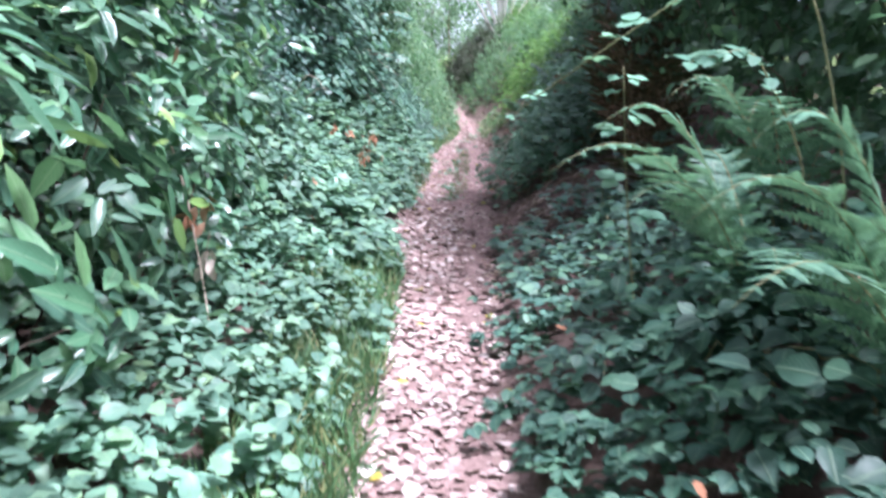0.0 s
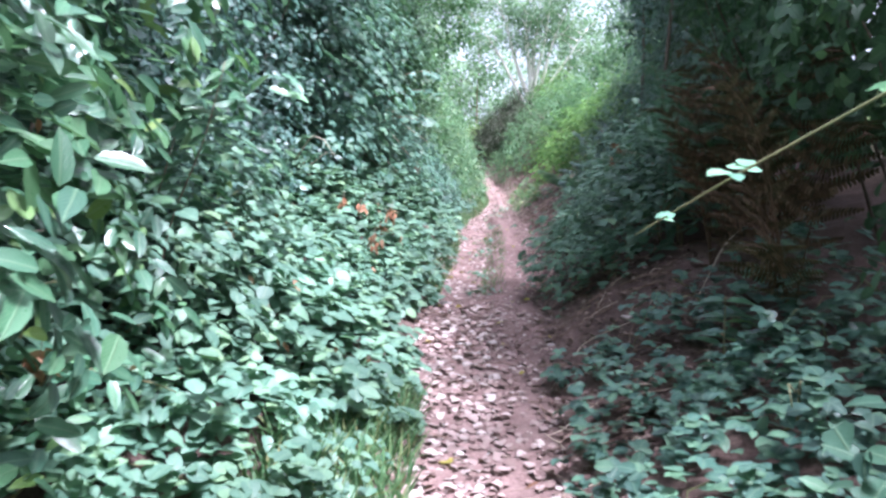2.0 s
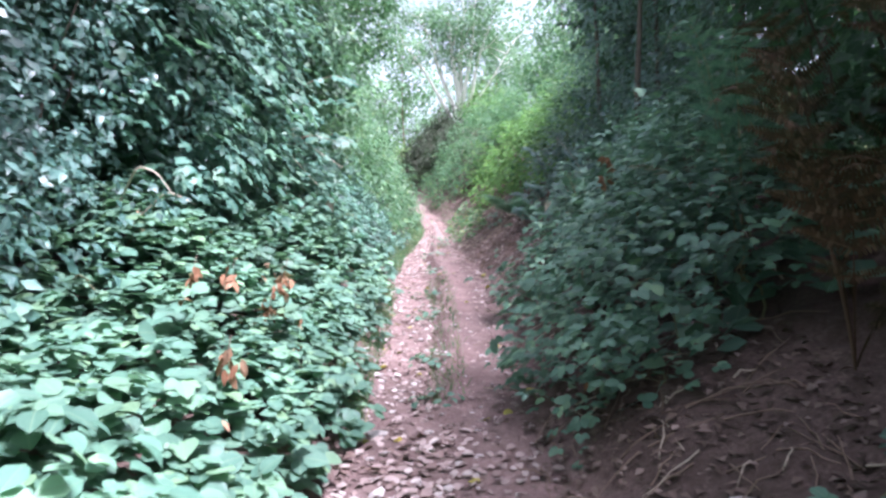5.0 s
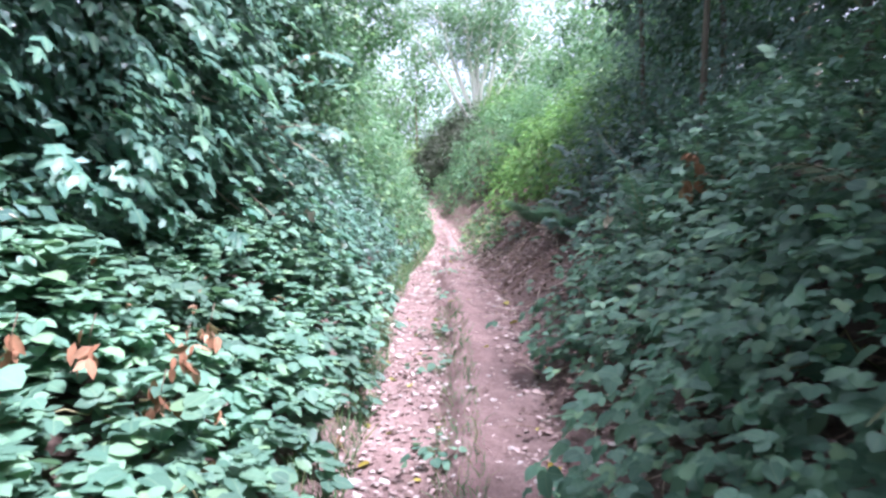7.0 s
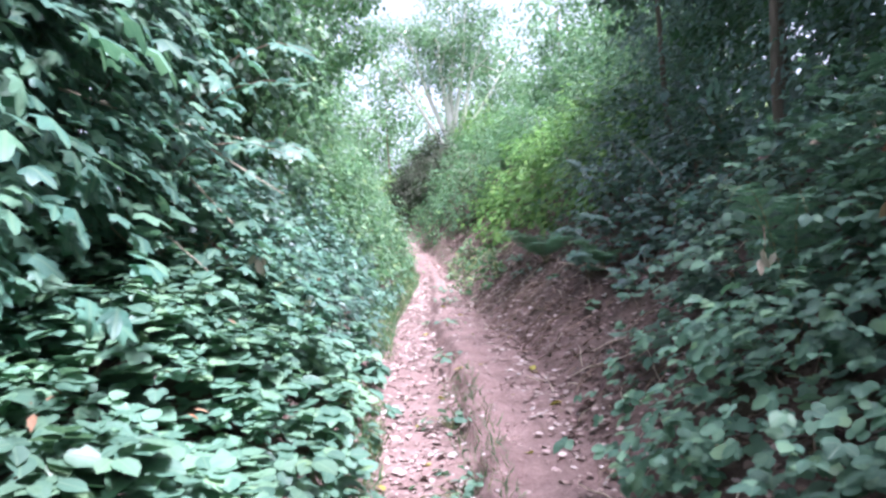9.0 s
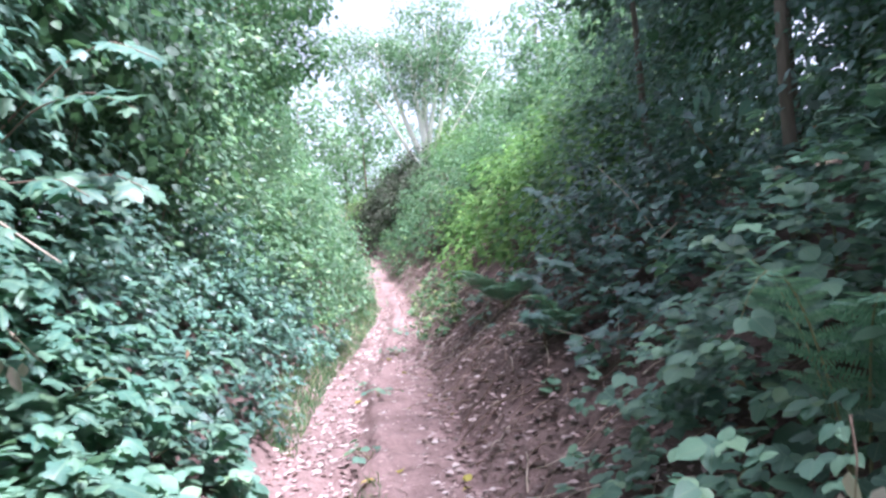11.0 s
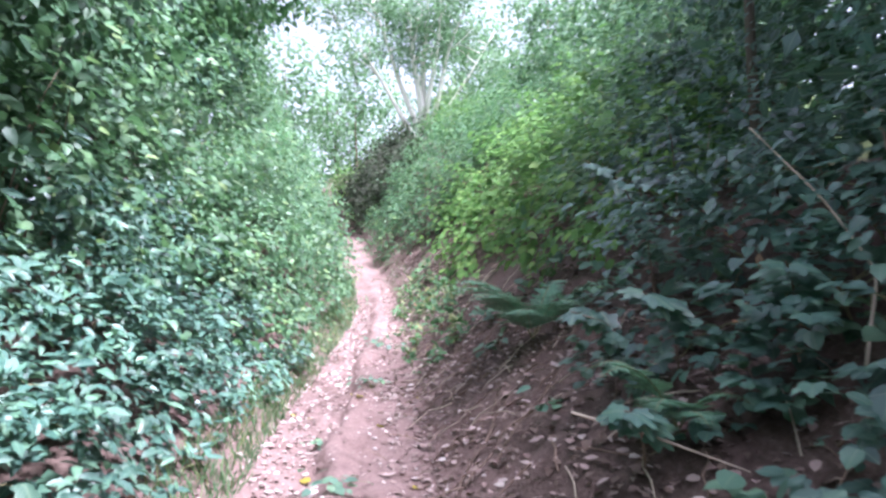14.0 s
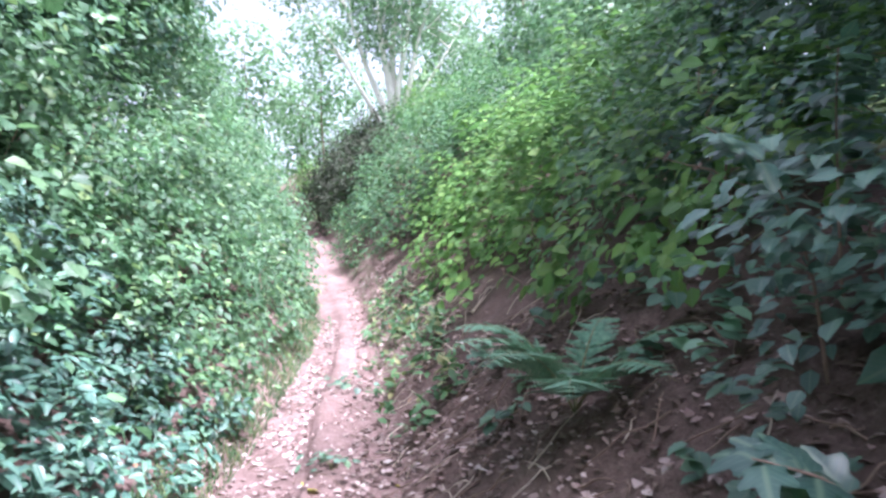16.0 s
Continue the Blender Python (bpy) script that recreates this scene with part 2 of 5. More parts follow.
def middle(y):
    return line(y, [-20, 0, 2.5, 4.6, 7, 9.5, 11.5, 14, 16.5, 18.8, 21, 24.5, 30, 33, 36, 39, 43, 52, 90], [0, -0.1, -0.08, -0.03, 0.05, 0.1, 0.3, 0.4, 0.43, 0.52, 0.66, 0.92, 0.5, 0.3, 0.0, -0.5, -2.0, -8, -32])


def half(y):
    return line(y, [-20, 0, 3, 5, 7, 11.5, 15, 18.8, 21, 24.5, 30, 90], [0.3, 0.28, 0.32, 0.38, 0.52, 0.64, 0.68, 0.66, 0.57, 0.42, 0.36, 0.4])


def rise(y):
    return line(y, [-20, 0, 7.5, 11.5, 14.5, 18, 21, 23.5, 28, 34, 40, 60, 90], [-1.7, 0, 0.63, 1.1, 1.46, 1.68, 1.82, 2.05, 2.75, 3.72, 3.9, 4.3, 5])


def wave(x, y, f, s):
    """Cheap smooth bumps, about -1 to 1."""
    return (np.sin(f * x + 1.3 * s + 1.7 * np.sin(0.61 * f * y + s)) + np.sin(f * 0.83 * y + 2.1 * s + 1.9 * np.sin(0.47 * f * x + 0.6 * s))) / 2


def land(x, y):
    x, y = np.asarray(x, float), np.asarray(y, float)
    d, w = x - middle(y), half(y)
    dr, dl = np.maximum(d - w, 0), np.maximum(-d - w, 0)
    sr = line(y, [-20, 0, 5, 9, 13, 20, 30, 38, 46, 90], [0.2, 0.25, 0.5, 0.7, 0.8, 0.95, 1.05, 1.55, 1.4, 0.3])
    lr = line(y, [-20, 5, 13, 25, 34, 38, 90], [2, 2.2, 3.0, 3.5, 3.2, 3.0, 3])
    sl = line(y, [-20, 0, 6, 14, 25, 40, 90], [0.2, 0.25, 0.4, 0.55, 0.6, 0.5, 0.2])
    z = rise(y) + sr * lr * (1 - np.exp(-dr / lr)) + sl * 2.4 * (1 - np.exp(-dl / 2.4))
    off = smooth(0, 0.6, dr + dl)
    z = z + off * (0.10 * wave(x, y, 1.7, 1) + 0.05 * wave(x, y, 4.3, 2)) + 0.012 * wave(x, y, 7, 3) + 0.008 * wave(x, y, 17, 4) + off * (0.022 * wave(x, y, 11, 5) + 0.014 * wave(x, y, 23, 6))
    # a worn channel along one side, with a broken ledge up to the smoother tread
    rut = line(y, [-20, 8.5, 11, 20, 26, 90], [0, 0, 0.10, 0.12, 0.03, 0])
    edge = d + (-0.02 + 0.07 * wave(x, y, 2.3, 9) + 0.05 * wave(x, y, 7.1, 10) + 0.02 * wave(x, y, 19, 11)) * w
    z = z - rut * (1 - smooth(-0.09, 0.02, edge)) * smooth(-1.25, -0.75, d / w) + 0.35 * rut * np.exp(-((edge - 0.06) / 0.11) ** 2)
    z = z + rut * 0.22 * wave(x, y, 13, 12) * (1 - off)
    return z - 0.03 * (1 - off)


def land1(x, y):
    return float(land(x, y))


# ---- mesh builders ----
def mesh_from(name, verts, tris, mat, uv=None, shade=True):
    me = bpy.data.meshes.new(name)
    verts, tris = np.asarray(verts, np.float32), np.asarray(tris, np.int32)
    me.vertices.add(len(verts))
    me.vertices.foreach_set("co", verts.ravel())
    me.loops.add(len(tris) * 3)
    me.loops.foreach_set("vertex_index", tris.ravel())
    me.polygons.add(len(tris))
    me.polygons.foreach_set("loop_start", np.arange(len(tris), dtype=np.int32) * 3)
    if uv is not None:
        lay = me.uv_layers.new(name="UVMap")
        lay.data.foreach_set("uv", np.asarray(uv, np.float32)[tris.ravel()].ravel())
    me.materials.append(mat)
    me.update(calc_edges=True)
    me.validate()
    if shade:
        me.polygons.foreach_set("use_smooth", np.ones(len(tris), bool))
    return me


def thing(name, at, label, category, group="", kind=""):
    ob = new(name)
    ob.empty_display_size = 0.1
    ob.matrix_world = Matrix.Translation(at)
    return tagged(ob, label, category, group, kind)


def piece(name, mesh, parent, m=None, label="", kind=""):
    ob = new(name, mesh)
    ob.parent = parent
    if m is not None:
        ob.matrix_basis = m
    return tagged(ob, label, kind=kind)


def leaf_shape(width, droop=0.12, fold=0.06, steps=3):
    """One blade from its stalk at 0 to its tip at 1: x across, y along, z its upper side."""
    if steps == 2:
        v = [(0, 0, 0), (-width, 0.45, fold), (0, 0.48, 0), (width, 0.45, fold), (0, 1, -droop)]
        f = [(0, 2, 1), (0, 3, 2), (1, 2, 4), (2, 3, 4)]
    elif steps == 4:
        v, f = [(0, 0, 0)], [(0, 2, 1), (0, 3, 2)]
        for k, (y, w) in enumerate(((0.14, 0.72), (0.42, 1.0), (0.74, 0.72))):
            v += [(-width * w, y, fold - droop * y * y), (0, y + 0.02, -droop * y * y), (width * w, y, fold - droop * y * y)]
            if k:
                a = 1 + 3 * k
                f += [(a - 3, a - 2, a + 1), (a - 3, a + 1, a), (a - 2, a - 1, a + 2), (a - 2, a + 2, a + 1)]
        v.append((0, 1, -droop))
        f += [(7, 8, 10), (8, 9, 10)]
    else:
        v = [(0, 0, 0), (-width * 0.95, 0.28, fold), (0, 0.3, 0), (width * 0.95, 0.28, fold), (-width * 0.85, 0.64, fold - droop * 0.35), (0, 0.66, -droop * 0.4), (width * 0.85, 0.64, fold - droop * 0.35), (0, 1, -droop)]
        f = [(0, 2, 1), (0, 3, 2), (1, 2, 5), (1, 5, 4), (2, 3, 6), (2, 6, 5), (4, 5, 7), (5, 6, 7)]
    v = np.array(v, float)
    return v, np.array(f), np.c_[0.5 + 0.5 * v[:, 0] / width, v[:, 1]]


def lobed_shape():
    """A maple-like blade with five lobes."""
    out = []
    for a, r in ((-155, 0.34), (-128, 0.52), (-112, 0.55), (-90, 0.44), (-64, 0.72), (-53, 0.80), (-42, 0.68), (-26, 0.58), (-13, 0.84), (0, 1.0), (13, 0.84), (26, 0.58), (42, 0.68), (53, 0.80), (64, 0.72), (90, 0.44), (112, 0.55), (128, 0.52), (155, 0.34)):
        out.append((0.62 * r * math.sin(radians(a)), 0.3 + 0.68 * r * math.cos(radians(a)), -0.20 * r * r))
    v = np.array([(0, 0.3, 0.03)] + out)
    n = len(out)
    f = [(0, i + 1, i) for i in range(1, n)] + [(0, 1, n)]
    return v, np.array(f), np.c_[0.5 + v[:, 0] * 0.8, v[:, 1]]


def three_shape(width=0.43):
    """A bramble leaf of three leaflets."""
    v, f, u = leaf_shape(width, steps=4)
    vs, fs, us = [], [], []
    for k, (a, s, o) in enumerate(((0, 0.62, 0.36), (68, 0.5, 0.28), (-68, 0.5, 0.28))):
        c, n = math.cos(radians(a)), math.sin(radians(a))
        q = v * s
        r = np.c_[q[:, 0] * c - q[:, 1] * n, q[:, 0] * n + q[:, 1] * c + o, q[:, 2] - 0.03 * k]
        vs.append(r), fs.append(f + len(v) * k), us.append(u)
    return np.vstack(vs), np.vstack(fs), np.vstack(us)


def blade_shape():
    v = np.array([(-0.025, 0, 0), (0.025, 0, 0), (-0.022, 0.5, 0.02), (0.022, 0.5, 0.02), (0, 1, -0.18)])
    return v, np.array([(0, 1, 3), (0, 3, 2), (2, 3, 4)]), np.c_[0.5 + v[:, 0] * 10, v[:, 1]]


OVATE, NARROW, LONG, SMALL, BROAD = leaf_shape(0.36), leaf_shape(0.22), leaf_shape(0.19, 0.2), leaf_shape(0.3, steps=2), leaf_shape(0.42, 0.2, steps=4)
LAUREL = leaf_shape(0.2, 0.1, 0.04, 4)
LOBED, THREE, BLADE = lobed_shape(), three_shape(), blade_shape()


def unit(a):
    return a / np.maximum(np.linalg.norm(a, axis=-1, keepdims=True), 1e-9)


def frames_of(nrm, way):
    z = unit(nrm)
    y = unit(way - z * np.sum(way * z, 1, keepdims=True))
    return np.cross(y, z), y, z


def leaves(shape, pos, nrm, way, size):
    """Many blades in one set of arrays."""
    v, f, u = shape
    x, y, z = frames_of(nrm, way)
    n = len(pos)
    wid = RNG.uniform(0.8, 1.15, (n, 1, 1))
    cur = RNG.uniform(0.2, 2.2, (n, 1, 1))
    t = v[None]
    p = pos[:, None] + size[:, None, None] * (t[..., 0:1] * wid * x[:, None] + t[..., 1:2] * y[:, None] + t[..., 2:3] * cur * z[:, None])
    return p.reshape(-1, 3), (f[None] + (np.arange(n) * len(v))[:, None, None]).reshape(-1, 3), np.tile(u, (n, 1))


def tube(points, radii, sides=6):
    pts, rad = np.asarray(points, float), np.asarray(radii, float)
    way = unit(np.gradient(pts, axis=0))
    ref = np.where(np.abs(way[:, 2:3]) > 0.9, np.array([[1.0, 0, 0]]), np.array([[0, 0, 1.0]]))
    a = unit(np.cross(way, ref))
    b = np.cross(way, a)
    ang = np.arange(sides) * 2 * np.pi / sides
    v = (pts[:, None] + rad[:, None, None] * (np.cos(ang)[None, :, None] * a[:, None] + np.sin(ang)[None, :, None] * b[:, None])).reshape(-1, 3)
    n, f = len(pts), []
    for i in range(n - 1):
        for j in range(sides):
            k, m = i * sides + j, i * sides + (j + 1) % sides
            f += [(k, m, m + sides), (k, m + sides, k + sides)]
    end = (n - 1) * sides
    f += [(end, end + j, end + j + 1) for j in range(1, sides - 1)]
    return v, np.array(f)


def joined(parts):
    vs, fs, o = [], [], 0
    for v, f in parts:
        vs.append(v), fs.append(np.asarray(f) + o)
        o += len(v)
    return np.vstack(vs), np.vstack(fs)


def bow(a, b, sag=0.0, n=8, wob=0.0):
    """A bent line from a to b that rises by sag in its middle."""
    a, b = np.asarray(a, float), np.asarray(b, float)
    t = np.linspace(0, 1, n)[:, None]
    p = a + (b - a) * t
    p[:, 2] += sag * 4 * (t * (1 - t))[:, 0]
    p[1:-1] += RNG.normal(0, wob, (n - 2, 3)) if wob else 0
    return p


def matrix_of(p, x, y, z, s):
    return Matrix(((x[0] * s, y[0] * s, z[0] * s, p[0]), (x[1] * s, y[1] * s, z[1] * s, p[1]), (x[2] * s, y[2] * s, z[2] * s, p[2]), (0, 0, 0, 1)))


LEAF_MESHES = {}


def leaf_mesh(shape, mat):
    key = (id(shape[0]), mat.name)
    if key not in LEAF_MESHES:
        LEAF_MESHES[key] = mesh_from("leaf", shape[0], shape[1], mat, shape[2])
    return LEAF_MESHES[key]


def single_leaves(parent, shape, mat, pos, nrm, way, size, name="leaf"):
    """Leaves that can be told apart: each an object on one mesh. Places are relative to the parent."""
    me = leaf_mesh(shape, mat)
    x, y, z = frames_of(nrm, way)
    for i in range(len(pos)):
        piece(name, me, parent, matrix_of(pos[i], x[i], y[i], z[i], float(size[i])))


def shell(n, radii, side, spread=0.22, low=-0.35):
    """Points on the lumpy outside of a bush, thicker towards the lane: place, outward normal."""
    q = unit(RNG.normal(size=(n * 3, 3)))
    q = q[q[:, 2] > low]
    out = np.maximum.reduce([q[:, 0] * side, -q[:, 1], q[:, 2]])
    q = q[RNG.random(len(q)) < np.where(out > 0.25, 1, 0.3)][:n]
    lump = 1 + 0.22 * np.sin(q[:, 0] * 5 + radii[1] * 9) + 0.20 * np.sin(q[:, 1] * 7 + radii[0] * 13) + 0.18 * np.sin(q[:, 2] * 9 + radii[2] * 17)
    r = lump * (1 - spread * RNG.random(len(q)) ** 1.6 * 1.6)
    r += np.where(RNG.random(len(q)) < 0.14, RNG.uniform(0, 0.35, len(q)), 0)
    rad = np.asarray(radii)
    return q * rad * r[:, None], unit(q / rad)


def blades_on(p, q, up=0.6, wild=0.45):
    n = len(p)
    nrm = unit(q + np.array([0, 0, up]) + RNG.normal(0, wild, (n, 3)))
    way = q * 0.7 + np.array([0, 0, -0.35]) + RNG.normal(0, 0.7, (n, 3))
    return nrm, way


def bush(name, x, y, radii, shape, mat, size, count, label, category, near=0, stems=6, stem_mat=None, lift=0.45, dead=0, group="", big=None, up=0.6, wild=0.45, side=None):
    """A shrub: stems from one root, a mass of leaves, and those nearest to the lane as leaves of their own."""
    g = land1(x, y)
    side = side or (1 if x < middle(y) else -1)
    root = thing(name, (x, y, g), label, category, group)
    c = np.array([0, 0, radii[2] * lift])
    p, q = shell(count, radii, side)
    keep = p[:, 2] + c[2] + g > land(p[:, 0] + x, p[:, 1] + y) + 0.02
    p, q = p[keep] + c, q[keep]
    nrm, way = blades_on(p, q, up, wild)
    s = size * RNG.uniform(0.65, 1.25, len(p))
    if near:
        score = q[:, 0] * side - 0.5 * q[:, 1] + 0.4 * q[:, 2] + RNG.normal(0, 0.25, len(q))
        pick = np.argsort(-score)[:near]
        rest = np.ones(len(p), bool)
        rest[pick] = False
        single_leaves(root, shape, mat, p[pick], nrm[pick], way[pick], s[pick] * 1.08)
        p, q, nrm, way, s = p[rest], q[rest], nrm[rest], way[rest], s[rest]
    v, f, u = leaves(shape, p, nrm, way, s)
    piece("foliage", mesh_from("foliage", v, f, mat, u), root, kind="stuff")
    inner = max(60, count // 5)
    p2, q2 = shell(inner, np.asarray(radii) * 0.74, side, 0.3)
    p2 += c
    nr, wy = blades_on(p2, q2)
    v, f, u = leaves(shape if len(shape[0]) < 12 else OVATE, p2, nr, wy, size * 1.5 * RNG.uniform(0.8, 1.3, len(p2)))
    piece("inner_foliage", mesh_from("inner_foliage", v, f, mat, u), root, kind="stuff")
    for k in range(stems):
        e = p[RNG.integers(len(p))] * 0.97
        a = RNG.uniform(-0.12, 0.12, 2)
        pts = bow((a[0] * radii[0], a[1] * radii[1], -0.05), e, 0.12 * radii[2], 9, 0.02)
        v, f = tube(pts, np.linspace(0.011, 0.003, 9) * (0.6 + 0.5 * radii[2]), 5)
        piece("stem", mesh_from("stem", v, f, stem_mat or M_TWIG), root)
    if dead:
        p3, q3 = shell(dead * 4, np.asarray(radii) * 1.02, side, 0.05, 0.0)
        sc = q3[:, 0] * side - 0.4 * q3[:, 1] + RNG.normal(0, 0.3, len(q3))
        i = np.argsort(-sc)[:dead]
        hang = np.tile([0, 0, -1.0], (dead, 1)) + RNG.normal(0, 0.35, (dead, 3))
        single_leaves(root, NARROW, M_DEAD, p3[i] + c, q3[i] + RNG.normal(0, 0.4, (dead, 3)), hang, size * RNG.uniform(0.7, 1.1, dead), "dead_leaf")
    return root


def pinna_mesh(mat, pairs=12):
    """One side branch of a fern frond, 1 long along y, with its small leaflets."""
    vs, fs = [], []
    for i in range(pairs):
        t = i / pairs
        ln = 0.17 * (1 - t) ** 0.7 + 0.02
        for s in (-1, 1):
            k = len(vs)
            vs += [(0, t, 0), (s * ln, t + 0.05, -0.02), (s * ln * 0.75, t + 0.085, -0.02), (0, t + 0.075, 0)]
            fs += [(k, k + 1, k + 2), (k, k + 2, k + 3)]
    k = len(vs)
    vs += [(-0.012, 0, 0.004), (0.012, 0, 0.004), (0, 1, 0)]
    fs += [(k, k + 1, k + 2)]
    v = np.array(vs, float)
    v[:, 2] -= 0.10 * v[:, 1] ** 2
    return mesh_from("pinna", v, np.array(fs), mat, np.c_[0.5 + v[:, 0], v[:, 1]])


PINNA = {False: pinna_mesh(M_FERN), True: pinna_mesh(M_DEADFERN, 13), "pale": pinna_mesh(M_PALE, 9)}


def frond(parent, base, azimuth, length, rise_, reach, dead=False, pairs=15, width=0.32):
    """One arching frond: a stalk with pairs of side branches that shorten to the tip."""
    a = radians(azimuth)
    d = np.array([math.cos(a), math.sin(a), 0.0])
    t = np.linspace(0, 1, 14)
    pts = np.asarray(base, float) + d * (reach * t ** 1.2)[:, None] + np.array([0, 0, 1.0]) * (rise_ * 1.15 * np.sin(t * 2.1))[:, None]
    v, f = tube(pts, np.linspace(0.0055, 0.001, 14), 5)
    fr = piece("frond", mesh_from("frond", v, f, M_DEADFERN if dead else M_CANE), parent)
    for i in range(pairs):
        s = 0.22 + 0.76 * i / pairs
        k = s * 13
        j = min(int(k), 12)
        p = pts[j] + (pts[j + 1] - pts[j]) * (k - j)
        w = unit((pts[j + 1] - pts[j])[None])[0]
        across = unit(np.cross(w, [0, 0, 1.0])[None])[0]
        upv = np.cross(across, w)
        ln = length * width * (1 - (i / pairs) ** 1.5) * min(1, 0.55 + 3 * i / pairs) + 0.015
        for sd in (-1, 1):
            y = unit((sd * across + 0.38 * w + RNG.normal(0, 0.07, 3))[None])[0]
            z = unit((upv - y * np.dot(upv, y) + RNG.normal(0, 0.1, 3))[None])[0]
            x = np.cross(y, z)
            piece("pinna", PINNA[dead], fr, matrix_of(p, x, y, z, ln))


def fern(x, y, fronds, label, dead=False, lift=0.0):
    root = thing("dead_fern" if dead else "fern", (x, y, land1(x, y) + lift), label, "fern")
    for az, ln, up, reach in fronds:
        frond(root, (0, 0, 0), az, ln, up, reach, dead, 10 if dead else 15)
    return root


def tree(name, x, y, height, radius, lean, limbs, blobs, shape, mat, size, bark, label, sides=9, twigs=0):
    """A tapered trunk, limbs to the middle of each clump, and a crown of clumps of leaves."""
    g = land1(x, y)
    root = thing(name, (x, y, g), label, "tree")
    t = np.linspace(0, 1, 12)
    trunk = np.c_[lean[0] * t ** 1.3 + 0.04 * np.sin(t * 9 + x), lean[1] * t ** 1.3 + 0.04 * np.sin(t * 7 + y), -0.15 + height * t]
    flare = 1 + 0.9 * np.exp(-t * 22)
    v, f = tube(trunk, radius * flare * (1 - 0.72 * t), sides)
    piece("trunk", mesh_from("trunk", v, f, bark), root)
    vs = []
    for (cx, cy, cz, rx, ry, rz, n) in blobs:
        c = np.array([cx, cy, cz])
        k = int(np.clip(cz / height, 0.25, 0.9) * 0.75 * 11)
        pts = bow(trunk[k], c, 0.1 * rz, 8, 0.05 * rz)
        v, f = tube(pts, np.linspace(radius * 0.42, 0.012, 8), 6)
        piece("limb", mesh_from("limb", v, f, bark), root)
        tw = []
        for _ in range(limbs):
            e = c + unit(RNG.normal(size=(1, 3)))[0] * np.array([rx, ry, rz]) * RNG.uniform(0.7, 1.0)
            tw.append(tube(bow(pts[RNG.integers(4, 8)], e, 0.05, 6, 0.04), np.linspace(radius * 0.14, 0.004, 6), 4))
        if tw:
            v, f = joined(tw)
            piece("branchwork", mesh_from("branchwork", v, f, bark), root, kind="stuff")
        q = unit(RNG.normal(size=(n, 3)))
        clump = np.sin(q[:, 0] * 6 + cx * 5) * np.sin(q[:, 1] * 6 + cy * 5) * np.sin(q[:, 2] * 6 + cz * 5)
        r = (0.45 + 0.55 * RNG.random(n) ** 0.5) * (1 + 0.25 * clump)
        p = c + q * np.array([rx, ry, rz]) * r[:, None]
        nrm, way = blades_on(p, q, 0.7, 0.5)
        vs.append(leaves(shape, p, nrm, way, size * RNG.uniform(0.7, 1.3, n)))
    o, V, F, U = 0, [], [], []
    for v, f, u in vs:
        V.append(v), F.append(f + o), U.append(u)
        o += len(v)
    piece("crown", mesh_from("crown", np.vstack(V), np.vstack(F), mat, np.vstack(U)), root)
    return root


# ---- the ground ----
def make_ground():
    xs = np.concatenate([np.array([-400, -200, -90, -50, -30]), np.arange(-20, -6, 1.0), np.arange(-6, -1.5, 0.22), np.arange(-1.5, 3.2, 0.04), np.arange(3.2, 9, 0.3), np.arange(9, 21, 1.0), np.array([30, 50, 90, 200, 400])])
    ys = np.concatenate([np.array([-400, -200, -90, -50, -30]), np.arange(-20, -1, 0.8), np.arange(-1, 27, 0.07), np.arange(27, 46, 0.25), np.arange(46, 90, 2.0), np.array([110, 160, 250, 400])])
    X, Y = np.meshgrid(xs, ys)
    Z = land(X, Y)
    nx, ny = len(xs), len(ys)
    i = (np.arange(ny - 1)[:, None] * nx + np.arange(nx - 1)[None]).ravel()
    tris = np.vstack([np.c_[i, i + 1, i + nx + 1], np.c_[i, i + nx + 1, i + nx]])
    me = mesh_from("ground", np.c_[X.ravel(), Y.ravel(), Z.ravel()], tris, M_EARTH)
    d = np.abs(X - middle(Y)) - half(Y)
    reach = 0.33 + 0.27 * smooth(9, 13, Y)
    mask = 1 - smooth(-0.13, reach, d + 0.12 * wave(X, Y, 5, 6) + 0.06 * wave(X, Y, 13, 7))
    at = me.attributes.new("trodden", "FLOAT", "POINT")
    at.data.foreach_set("value", mask.ravel().astype(np.float32))
    far = smooth(2.8, 4.5, d + 0.5 * wave(X, Y, 1.3, 8))
    at = me.attributes.new("field", "FLOAT", "POINT")
    at.data.foreach_set("value", far.ravel().astype(np.float32))
    return tagged(new("ground", me), "reddish-brown trodden earth path between dark leaf-littered banks", "ground", kind="structure")


GROUND = make_ground()


